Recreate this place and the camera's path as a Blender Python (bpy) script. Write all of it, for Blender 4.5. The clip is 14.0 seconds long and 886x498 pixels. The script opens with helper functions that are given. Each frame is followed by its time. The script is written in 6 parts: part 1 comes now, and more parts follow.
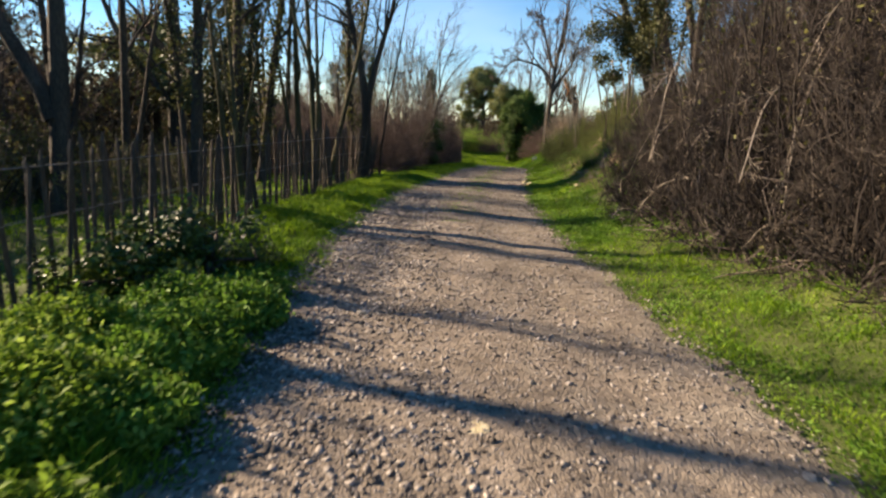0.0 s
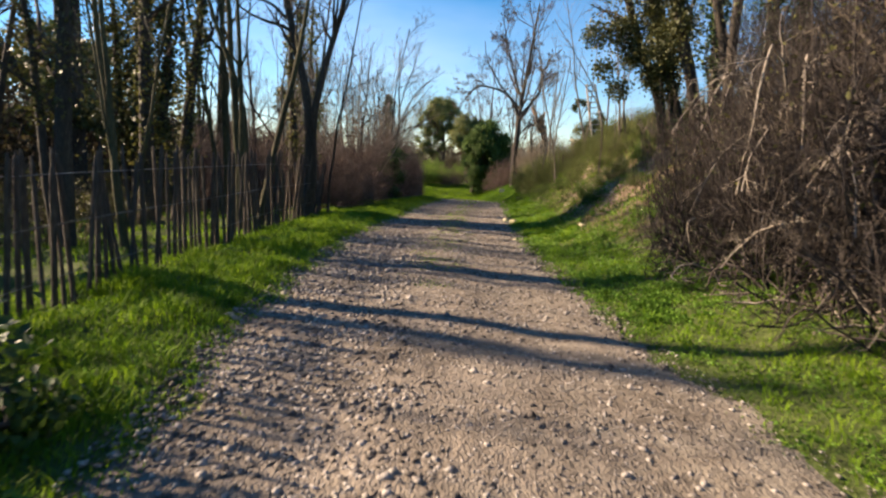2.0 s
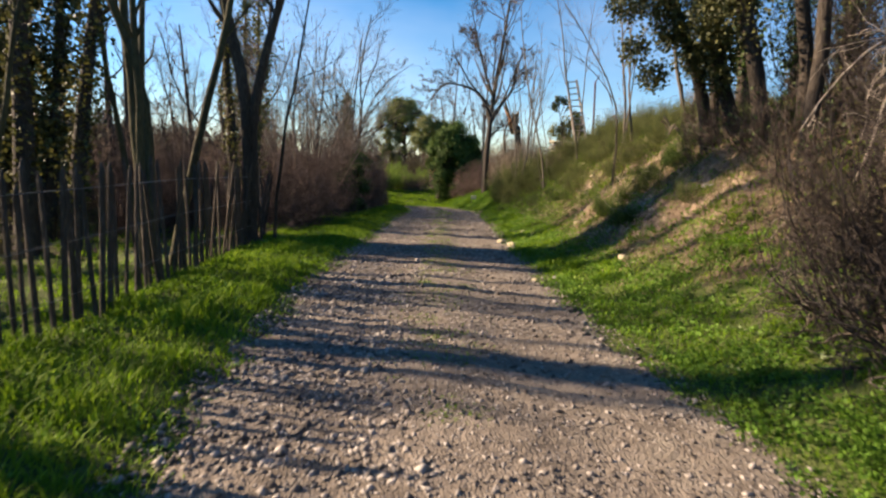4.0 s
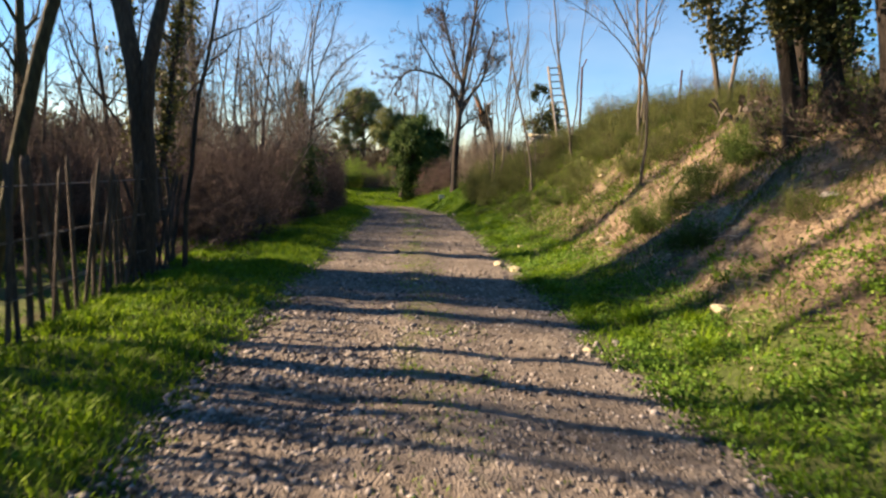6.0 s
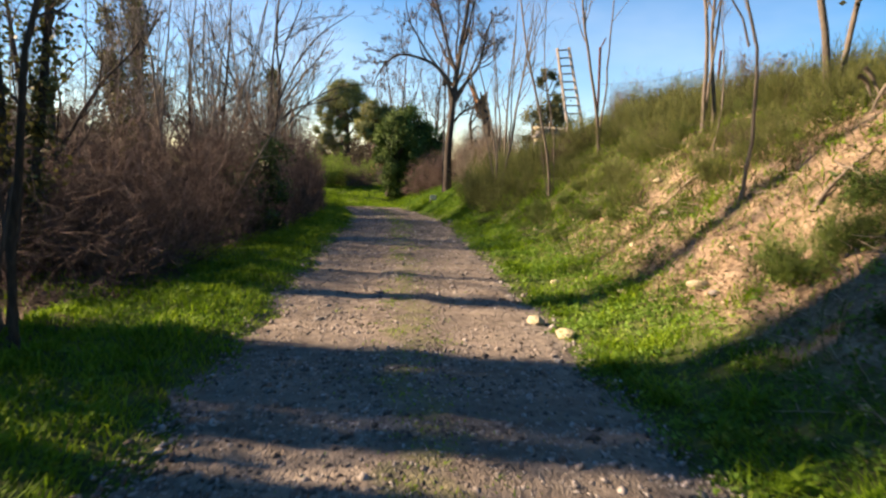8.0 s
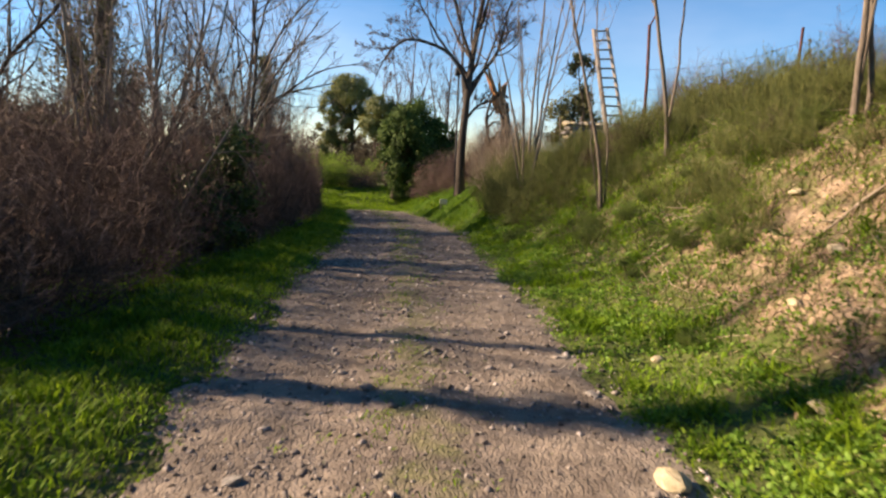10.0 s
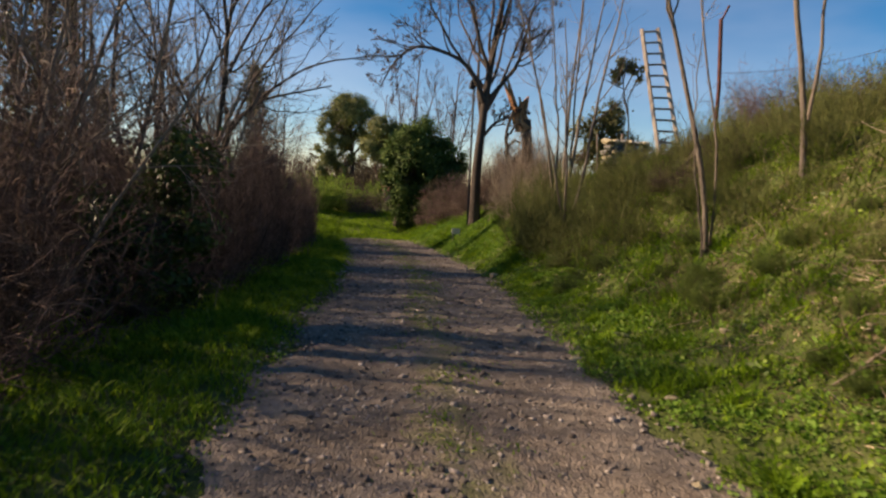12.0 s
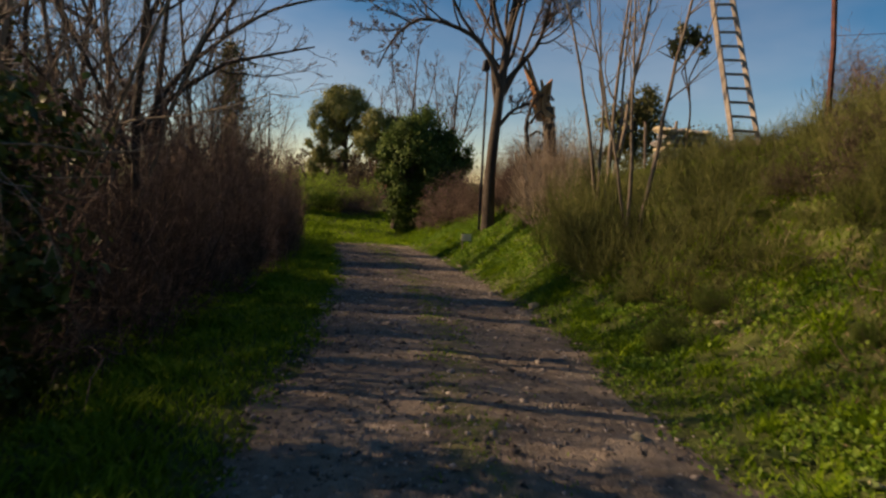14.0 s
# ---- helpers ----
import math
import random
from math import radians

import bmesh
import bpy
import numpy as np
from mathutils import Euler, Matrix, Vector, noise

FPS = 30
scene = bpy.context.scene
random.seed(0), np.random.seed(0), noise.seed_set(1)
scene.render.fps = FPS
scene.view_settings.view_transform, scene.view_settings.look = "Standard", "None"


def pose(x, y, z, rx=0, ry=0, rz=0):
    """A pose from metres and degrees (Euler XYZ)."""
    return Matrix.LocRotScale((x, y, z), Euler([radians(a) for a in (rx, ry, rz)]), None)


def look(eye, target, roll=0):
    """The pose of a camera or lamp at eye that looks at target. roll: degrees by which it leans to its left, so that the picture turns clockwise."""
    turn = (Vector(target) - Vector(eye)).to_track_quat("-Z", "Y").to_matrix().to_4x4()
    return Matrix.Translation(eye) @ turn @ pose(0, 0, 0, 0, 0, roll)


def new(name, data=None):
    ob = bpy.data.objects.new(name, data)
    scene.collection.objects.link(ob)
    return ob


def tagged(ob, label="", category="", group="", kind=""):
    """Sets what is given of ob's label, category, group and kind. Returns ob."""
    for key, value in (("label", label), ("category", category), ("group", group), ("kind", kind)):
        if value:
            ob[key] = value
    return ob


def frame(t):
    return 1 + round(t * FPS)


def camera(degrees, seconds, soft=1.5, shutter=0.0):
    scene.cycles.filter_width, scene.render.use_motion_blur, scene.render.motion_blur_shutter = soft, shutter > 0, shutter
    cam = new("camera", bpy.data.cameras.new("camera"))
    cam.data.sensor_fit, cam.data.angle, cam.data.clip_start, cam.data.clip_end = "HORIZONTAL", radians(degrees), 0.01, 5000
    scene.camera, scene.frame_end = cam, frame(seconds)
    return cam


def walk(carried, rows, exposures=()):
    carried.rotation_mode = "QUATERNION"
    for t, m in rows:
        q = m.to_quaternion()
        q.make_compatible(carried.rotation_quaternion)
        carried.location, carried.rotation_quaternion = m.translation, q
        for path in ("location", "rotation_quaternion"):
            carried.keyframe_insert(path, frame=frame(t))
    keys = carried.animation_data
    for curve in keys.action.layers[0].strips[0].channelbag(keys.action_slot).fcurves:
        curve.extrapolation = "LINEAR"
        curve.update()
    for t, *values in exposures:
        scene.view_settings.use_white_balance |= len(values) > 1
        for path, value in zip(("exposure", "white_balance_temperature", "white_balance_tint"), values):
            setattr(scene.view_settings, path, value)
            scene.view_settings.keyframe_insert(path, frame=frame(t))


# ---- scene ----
cam = camera(72.9, 14.0, soft=2.4, shutter=0.4)
METRES, EYE, TILT, LEAN, TURN = 20.3, 1.4, 0.0, 0.0, 0.0
ROWS = [
    (0.0, 0.0, 0.0, 0.0, 0.53, -11.49, -2.62),
    (0.5, -0.0016, 0.0369, -0.0022, -0.85, -9.89, -2.75),
    (1.0, -0.0021, 0.0778, -0.0047, -1.89, -8.73, -2.63),
    (1.5, -0.0065, 0.1171, -0.0079, -2.69, -8.16, -2.76),
    (2.0, -0.0081, 0.1551, -0.0081, -3.53, -8.21, -2.52),
    (2.5, -0.0094, 0.1923, -0.0076, -4.38, -8.35, -2.16),
    (3.0, -0.0118, 0.2282, -0.0069, -5.78, -8.29, -2.32),
    (3.5, -0.0137, 0.2633, -0.0048, -6.71, -8.26, -1.99),
    (4.0, -0.0182, 0.2978, -0.0034, -7.52, -7.84, -2.06),
    (6.5, -0.0073, 0.4763, -0.002, -12.18, -8.28, -1.96),
    (7.0, -0.0002, 0.513, 0.0003, -12.62, -8.47, -1.88),
    (7.5, 0.0037, 0.5494, 0.0008, -12.78, -8.55, -2.12),
    (10.0, 0.0289, 0.7199, -0.0012, -11.99, -8.57, -2.73),
    (10.5, 0.0326, 0.7531, -0.001, -11.93, -7.54, -2.57),
    (11.0, 0.0332, 0.7873, -0.0018, -11.94, -6.6, -2.94),
    (11.5, 0.0363, 0.8226, -0.0032, -12.05, -6.28, -3.0),
    (12.0, 0.0372, 0.8568, -0.0041, -12.06, -6.26, -3.16),
    (12.5, 0.0406, 0.8897, -0.0053, -12.14, -6.27, -3.2),
    (13.0, 0.0436, 0.9257, -0.005, -12.33, -6.35, -3.12),
    (13.5, 0.044, 0.9603, -0.005, -12.48, -6.38, -3.4),
    (14.0, 0.0482, 0.9944, -0.0051, -12.61, -6.43, -3.41),
]
LIGHTNESS = [(t, stops, kelvin - 600, 15.0 + 0.65 * t) for t, stops, kelvin in ((0.0, 1.5, 8300), (1.0, 1.55, 8200), (3.0, 1.58, 8200), (4.0, 1.46, 8100), (7.0, 1.63, 8700), (7.5, 1.66, 8700), (10.0, 1.45, 8400), (11.0, 1.25, 8500), (12.0, 0.95, 8700), (13.0, 0.77, 9300), (14.0, 0.6, 10200))]
walk(cam, [(t, pose(0, 0, EYE, TILT, LEAN, TURN) @ pose(METRES * x, METRES * y, METRES * z, 90 + pitch, roll, yaw)) for t, x, y, z, yaw, pitch, roll in ROWS], LIGHTNESS)
# ---- light ----
SUN_AZ, SUN_EL = radians(-70), radians(26)
world = bpy.data.worlds.new("sky")
scene.world = world
world.use_nodes = True
wn = world.node_tree
sky = wn.nodes.new("ShaderNodeTexSky")
sky.sky_type, sky.sun_disc = "NISHITA", False
sky.sun_elevation, sky.sun_rotation = SUN_EL, SUN_AZ
sky.altitude = 1200
sky.air_density, sky.dust_density, sky.ozone_density = 1.0, 0.25, 3.0
where = wn.nodes.new("ShaderNodeTexCoord")
drift = wn.nodes.new("ShaderNodeMapping")
drift.inputs["Scale"].default_value = (1.0, 1.0, 3.0)
cloud = wn.nodes.new("ShaderNodeTexNoise")
cloud.inputs["Scale"].default_value, cloud.inputs["Detail"].default_value = 1.6, 5
thin_cloud = wn.nodes.new("ShaderNodeMapRange")
thin_cloud.inputs[1].default_value, thin_cloud.inputs[2].default_value, thin_cloud.inputs[4].default_value = 0.5, 0.8, 0.25
veil = wn.nodes.new("ShaderNodeMix")
veil.data_type = "RGBA"
veil.inputs[7].default_value = (6.5, 7.5, 8.7, 1.0)
wn.links.new(where.outputs["Generated"], drift.inputs[0])
wn.links.new(drift.outputs[0], cloud.inputs["Vector"])
wn.links.new(cloud.outputs[0], thin_cloud.inputs[0])
wn.links.new(thin_cloud.outputs[0], veil.inputs[0])
deep = wn.nodes.new("ShaderNodeHueSaturation")
deep.inputs["Saturation"].default_value = 1.4
wn.links.new(sky.outputs[0], deep.inputs["Color"])
wn.links.new(deep.outputs[0], veil.inputs[6])
wn.links.new(veil.outputs[2], wn.nodes["Background"].inputs[0])
wn.nodes["Background"].inputs[1].default_value = 0.074
lamp = bpy.data.lights.new("sun", "SUN")
lamp.energy, lamp.angle, lamp.color = 5.0, radians(1.0), (1.0, 0.87, 0.70)
sun = new("sun", lamp)
sunway = Vector((math.sin(SUN_AZ) * math.cos(SUN_EL), math.cos(SUN_AZ) * math.cos(SUN_EL), math.sin(SUN_EL)))
sun.matrix_world = look(sunway * 60, (0, 0, 0))

# ---- materials ----
def rgb(c):
    return (*c, 1.0)


def surface(name, stops, scale=8.0, fine=60.0, rough=0.9, bump=0.3, depth=0.02, island=0.0, thin=0.0, spec=0.3, stretch=(1, 1, 1)):
    """A mottled surface: noise at two scales through a ramp, grain as relief; thin lets light through leaves."""
    m = bpy.data.materials.new(name)
    m.use_nodes = True
    t = m.node_tree
    N, L = t.nodes, t.links
    p = N["Principled BSDF"]
    out = N["Material Output"]
    co = N.new("ShaderNodeTexCoord")
    mp = N.new("ShaderNodeMapping")
    mp.inputs["Scale"].default_value = stretch
    L.new(co.outputs["Object"], mp.inputs[0])
    a, b = N.new("ShaderNodeTexNoise"), N.new("ShaderNodeTexNoise")
    a.inputs["Scale"].default_value, b.inputs["Scale"].default_value = scale, fine
    a.inputs["Detail"].default_value = 3
    b.inputs["Detail"].default_value = 3
    for q in (a, b):
        L.new(mp.outputs[0], q.inputs["Vector"])
    mix = N.new("ShaderNodeMath")
    mix.operation = "MULTIPLY_ADD"
    L.new(b.outputs[0], mix.inputs[0])
    mix.inputs[1].default_value = 0.5
    half = N.new("ShaderNodeMath")
    half.operation = "MULTIPLY"
    L.new(a.outputs[0], half.inputs[0])
    half.inputs[1].default_value = 0.5
    L.new(half.outputs[0], mix.inputs[2])
    value = mix.outputs[0]
    if island:
        g = N.new("ShaderNodeNewGeometry")
        k = N.new("ShaderNodeMath")
        k.operation = "MULTIPLY_ADD"
        L.new(g.outputs["Random Per Island"], k.inputs[0])
        k.inputs[1].default_value = island
        sub = N.new("ShaderNodeMath")
        sub.operation = "SUBTRACT"
        L.new(value, sub.inputs[0])
        sub.inputs[1].default_value = island / 2
        L.new(sub.outputs[0], k.inputs[2])
        value = k.outputs[0]
    r = N.new("ShaderNodeValToRGB")
    e = r.color_ramp.elements
    while len(e) < len(stops):
        e.new(0.5)
    for i, c in enumerate(stops):
        e[i].position = 0.3 + 0.4 * i / (len(stops) - 1)
        e[i].color = rgb(c)
    L.new(value, r.inputs[0])
    L.new(r.outputs[0], p.inputs["Base Color"])
    p.inputs["Roughness"].default_value = rough
    p.inputs["Specular IOR Level"].default_value = spec
    if bump:
        bm = N.new("ShaderNodeBump")
        bm.inputs["Strength"].default_value, bm.inputs["Distance"].default_value = bump, depth
        L.new(b.outputs[0], bm.inputs["Height"])
        L.new(bm.outputs[0], p.inputs["Normal"])
    if thin:
        tr = N.new("ShaderNodeBsdfTranslucent")
        L.new(r.outputs[0], tr.inputs[0])
        ms = N.new("ShaderNodeMixShader")
        ms.inputs[0].default_value = thin
        L.new(p.outputs[0], ms.inputs[1])
        L.new(tr.outputs[0], ms.inputs[2])
        L.new(ms.outputs[0], out.inputs[0])
    return m


BARK = surface("bark", [(0.022, 0.017, 0.012), (0.055, 0.043, 0.032), (0.115, 0.09, 0.068)], 3, 40, bump=0.8, stretch=(1, 1, 0.25))
BARK_PALE = surface("pale bark", [(0.11, 0.085, 0.06), (0.21, 0.165, 0.12), (0.33, 0.27, 0.20)], 3, 40, bump=0.6, stretch=(1, 1, 0.25))
BARK_MOSS = surface("mossy bark", [(0.028, 0.024, 0.013), (0.07, 0.062, 0.028), (0.13, 0.112, 0.06)], 2, 35, bump=0.8, stretch=(1, 1, 0.3))
TWIG = surface("twig", [(0.03, 0.021, 0.016), (0.078, 0.056, 0.043), (0.175, 0.135, 0.105)], 1.5, 12, bump=0, island=0.35)
BRAMBLE = surface("old thicket stems", [(0.012, 0.009, 0.008), (0.033, 0.025, 0.021), (0.10, 0.08, 0.066)], 1.5, 12, bump=0, island=0.4)
TWIG_RED = surface("reddish twig", [(0.04, 0.026, 0.021), (0.10, 0.066, 0.051), (0.21, 0.15, 0.12)], 1.2, 9, bump=0, island=0.35)
TWIG_GREY = surface("grey twig", [(0.07, 0.055, 0.044), (0.16, 0.13, 0.105), (0.34, 0.285, 0.225)], 1.5, 12, bump=0, island=0.4)
SAPLING = surface("grey-brown young bark", [(0.07, 0.055, 0.04), (0.15, 0.122, 0.092), (0.25, 0.21, 0.165)], 3, 40, bump=0.5, stretch=(1, 1, 0.25))
TAN = surface("dry tan stems", [(0.20, 0.15, 0.10), (0.34, 0.27, 0.19), (0.48, 0.40, 0.30)], 1.5, 12, bump=0, island=0.4, thin=0.2)
STAKE = surface("weathered chestnut", [(0.03, 0.022, 0.017), (0.075, 0.058, 0.045), (0.19, 0.155, 0.125)], 5, 60, bump=0.6, stretch=(1, 1, 0.15))
GRASS = surface("grass blades", [(0.055, 0.115, 0.008), (0.145, 0.265, 0.014), (0.26, 0.385, 0.03)], 0.9, 5, rough=0.65, bump=0, island=0.3, thin=0.45, spec=0.12)
WEED = surface("weed leaves", [(0.05, 0.105, 0.014), (0.12, 0.24, 0.028), (0.22, 0.36, 0.07)], 0.9, 6, rough=0.6, bump=0, island=0.3, thin=0.38, spec=0.15)
WEED_LIGHT = surface("yellow green weed leaves", [(0.075, 0.135, 0.015), (0.17, 0.275, 0.03), (0.31, 0.42, 0.09)], 0.9, 6, rough=0.6, spec=0.15, bump=0, island=0.35, thin=0.45)
WEED_PALE = surface("pale grey green leaves", [(0.08, 0.12, 0.04), (0.16, 0.22, 0.08), (0.27, 0.32, 0.16)], 0.9, 6, rough=0.6, bump=0, island=0.3, thin=0.3, spec=0.2)
IVY = surface("ivy leaves", [(0.018, 0.035, 0.008), (0.045, 0.08, 0.014), (0.10, 0.15, 0.035)], 1.2, 7, rough=0.5, bump=0, island=0.3, thin=0.15, spec=0.25)
LAUREL = surface("dense evergreen leaves", [(0.022, 0.045, 0.010), (0.055, 0.10, 0.018), (0.13, 0.19, 0.042)], 1.2, 7, rough=0.65, bump=0, island=0.3, thin=0.15, spec=0.15)
OLIVE = surface("olive green leaves", [(0.05, 0.052, 0.014), (0.11, 0.11, 0.028), (0.19, 0.175, 0.05)], 1.0, 6, rough=0.6, bump=0, island=0.35, thin=0.2)
UNDERWOOD = surface("brown underwood", [(0.035, 0.026, 0.016), (0.085, 0.066, 0.038), (0.15, 0.13, 0.065)], 0.4, 3, bump=0, island=0.4, thin=0.15)
GREENSHOOT = surface("fresh green shoots", [(0.035, 0.06, 0.012), (0.09, 0.14, 0.024), (0.18, 0.23, 0.05)], 1.0, 6, rough=0.6, bump=0, island=0.3, thin=0.25)
PINE = surface("pine needles", [(0.06, 0.08, 0.022), (0.15, 0.17, 0.045), (0.27, 0.27, 0.08)], 0.8, 5, rough=0.6, bump=0, island=0.3, thin=0.15)
CONIFER = surface("dark blue-green needles", [(0.022, 0.034, 0.022), (0.055, 0.075, 0.048), (0.12, 0.145, 0.095)], 0.8, 5, rough=0.7, bump=0, island=0.3, thin=0.1)
IVY_OLD = surface("old olive ivy leaves", [(0.035, 0.04, 0.013), (0.08, 0.085, 0.027), (0.16, 0.155, 0.055)], 1.2, 7, rough=0.55, bump=0, island=0.35, thin=0.15, spec=0.25)
CANE = surface("pale dry canes", [(0.16, 0.13, 0.10), (0.30, 0.25, 0.20), (0.46, 0.40, 0.33)], 3, 30, bump=0.3)
# darker copy of the broom colour, with the shade of hollows painted in
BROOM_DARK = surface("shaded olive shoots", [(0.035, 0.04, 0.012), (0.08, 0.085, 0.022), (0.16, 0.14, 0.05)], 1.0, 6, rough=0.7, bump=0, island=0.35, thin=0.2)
BROOM = surface("green shoots", [(0.045, 0.058, 0.014), (0.105, 0.13, 0.03), (0.21, 0.215, 0.068)], 1.0, 6, rough=0.7, bump=0, island=0.35, thin=0.25)
STRAW = surface("straw litter", [(0.12, 0.08, 0.05), (0.28, 0.20, 0.12), (0.48, 0.38, 0.24)], 1.5, 10, bump=0, island=0.5, thin=0.15)
PEBBLE = surface("gravel", [(0.075, 0.062, 0.052), (0.18, 0.155, 0.132), (0.37, 0.33, 0.29)], 2.5, 30, rough=0.85, bump=0.3, island=0.45)
LIME = surface("yellow limestone", [(0.30, 0.24, 0.13), (0.50, 0.42, 0.26), (0.66, 0.60, 0.44)], 6, 50, rough=0.85, bump=0.6)
GREYSTONE = surface("grey field stone", [(0.12, 0.11, 0.10), (0.27, 0.25, 0.22), (0.42, 0.39, 0.35)], 6, 50, rough=0.85, bump=0.6)
RUST = surface("rusty iron", [(0.03, 0.012, 0.01), (0.08, 0.025, 0.018), (0.14, 0.05, 0.03)], 6, 60, rough=0.75, bump=0.3)
WIRE = surface("dull wire", [(0.10, 0.10, 0.10), (0.18, 0.17, 0.16)], 6, 60, rough=0.5, bump=0)
LADDERWOOD = surface("weathered ladder wood", [(0.15, 0.12, 0.095), (0.29, 0.25, 0.205), (0.45, 0.40, 0.345)], 4, 40, bump=0.5, stretch=(1, 1, 0.2))
SPLIT = surface("split orange wood", [(0.16, 0.07, 0.03), (0.34, 0.16, 0.07), (0.48, 0.27, 0.13)], 4, 30, bump=0.8, stretch=(1, 1, 0.2))
PAINT = surface("white board", [(0.55, 0.52, 0.47), (0.70, 0.68, 0.62)], 5, 40, rough=0.7, bump=0.1)
TILE = surface("terracotta", [(0.28, 0.11, 0.07), (0.42, 0.18, 0.11)], 5, 40, bump=0.3)
RENDER = surface("wall render", [(0.42, 0.36, 0.28), (0.56, 0.49, 0.40)], 4, 40, bump=0.3)
DARK = surface("dark metal", [(0.02, 0.02, 0.02), (0.05, 0.05, 0.05)], 6, 60, rough=0.5, bump=0.1)
NET = surface("green netting", [(0.12, 0.17, 0.13), (0.22, 0.28, 0.22)], 8, 80, rough=0.7, bump=0.1)


def ground_surface(name, layers, bump):
    """Two or three looks laid over one another by mesh attributes and noise."""
    m = bpy.data.materials.new(name)
    m.use_nodes = True
    t = m.node_tree
    N, L = t.nodes, t.links
    p = N["Principled BSDF"]
    p.inputs["Roughness"].default_value = 0.95
    p.inputs["Specular IOR Level"].default_value = 0.15
    co = N.new("ShaderNodeTexCoord")

    def noise_at(s, detail=4.0):
        q = N.new("ShaderNodeTexNoise")
        q.inputs["Scale"].default_value, q.inputs["Detail"].default_value = s, detail
        L.new(co.outputs["Object"], q.inputs["Vector"])
        return q.outputs[0]

    def ramp(v, stops, lo=0.32, hi=0.68):
        r = N.new("ShaderNodeValToRGB")
        e = r.color_ramp.elements
        while len(e) < len(stops):
            e.new(0.5)
        for i, c in enumerate(stops):
            e[i].position = lo + (hi - lo) * i / (len(stops) - 1)
            e[i].color = rgb(c)
        L.new(v, r.inputs[0])
        return r.outputs[0]

    colour = None
    for i, (attribute, stops, s) in enumerate(layers):
        f = N.new("ShaderNodeMix")
        f.data_type = "RGBA"
        f.inputs[0].default_value = 0.5
        L.new(ramp(noise_at(s), stops), f.inputs[6])
        L.new(ramp(noise_at(s * 9), stops), f.inputs[7])
        c = f.outputs[2]
        if attribute is None:
            colour = c
            continue
        at = N.new("ShaderNodeAttribute")
        at.attribute_name = attribute
        s2 = N.new("ShaderNodeMath")
        s2.operation = "ADD"
        L.new(at.outputs["Fac"], s2.inputs[0])
        L.new(noise_at(3.0 + i, 5.0), s2.inputs[1])
        edge = N.new("ShaderNodeMapRange")
        edge.inputs[1].default_value, edge.inputs[2].default_value = 0.9, 1.15
        L.new(s2.outputs[0], edge.inputs[0])
        f2 = N.new("ShaderNodeMix")
        f2.data_type = "RGBA"
        L.new(edge.outputs[0], f2.inputs[0])
        L.new(colour, f2.inputs[6])
        L.new(c, f2.inputs[7])
        colour = f2.outputs[2]
    L.new(colour, p.inputs["Base Color"])
    v = N.new("ShaderNodeTexVoronoi")
    v.inputs["Scale"].default_value = 70
    L.new(co.outputs["Object"], v.inputs["Vector"])
    b1 = N.new("ShaderNodeBump")
    b1.inputs["Strength"].default_value, b1.inputs["Distance"].default_value = bump, 0.02
    L.new(noise_at(25, 6), b1.inputs["Height"])
    b2 = N.new("ShaderNodeBump")
    b2.inputs["Strength"].default_value, b2.inputs["Distance"].default_value = bump * 0.7, 0.012
    b2.invert = True
    L.new(v.outputs["Distance"], b2.inputs["Height"])
    L.new(b1.outputs[0], b2.inputs["Normal"])
    L.new(b2.outputs[0], p.inputs["Normal"])
    return m


GROUND = ground_surface("earth and turf", [
    (None, [(0.04, 0.05, 0.015), (0.07, 0.095, 0.025), (0.12, 0.13, 0.045)], 2.0),
    ("litter", [(0.05, 0.035, 0.024), (0.10, 0.072, 0.048), (0.17, 0.125, 0.085)], 3.0),
    ("bare", [(0.10, 0.068, 0.043), (0.21, 0.148, 0.095), (0.38, 0.285, 0.19)], 2.5)], 0.8)
ROAD = ground_surface("gravel track", [
    (None, [(0.095, 0.077, 0.06), (0.185, 0.151, 0.118), (0.295, 0.243, 0.19)], 1.2),
    ("clay", [(0.13, 0.108, 0.085), (0.215, 0.18, 0.14), (0.32, 0.275, 0.215)], 1.5),
    ("tuft", [(0.09, 0.10, 0.04), (0.16, 0.15, 0.08), (0.22, 0.19, 0.12)], 3.0)], 0.9)

# ---- geometry tools ----
def mesh_of(name, verts, faces, material, smooth=False):
    """A mesh from arrays: verts (n, 3) and one or more face arrays (m, 3) or (m, 4)."""
    if not isinstance(faces, (list, tuple)):
        faces = [faces]
    faces = [f for f in faces if len(f)]
    me = bpy.data.meshes.new(name)
    me.vertices.add(len(verts))
    me.vertices.foreach_set("co", np.asarray(verts, dtype=np.float32).ravel())
    loops = np.concatenate([f.ravel() for f in faces]).astype(np.int32)
    totals = np.concatenate([np.full(len(f), f.shape[1]) for f in faces]).astype(np.int32)
    me.loops.add(len(loops))
    me.loops.foreach_set("vertex_index", loops)
    me.polygons.add(len(totals))
    me.polygons.foreach_set("loop_start", np.concatenate([[0], np.cumsum(totals)[:-1]]).astype(np.int32))
    me.polygons.foreach_set("loop_total", totals)
    if smooth:
        me.polygons.foreach_set("use_smooth", np.ones(len(totals), dtype=bool))
    me.update(calc_edges=True)
    me.validate()
    me.materials.append(material)
    return me


def part(name, me, parent=None, label=""):
    ob = new(name, me)
    if parent is not None:
        ob.parent = parent
    return tagged(ob, label)


def unit(v):
    return v / np.maximum(np.linalg.norm(v, axis=-1, keepdims=True), 1e-9)


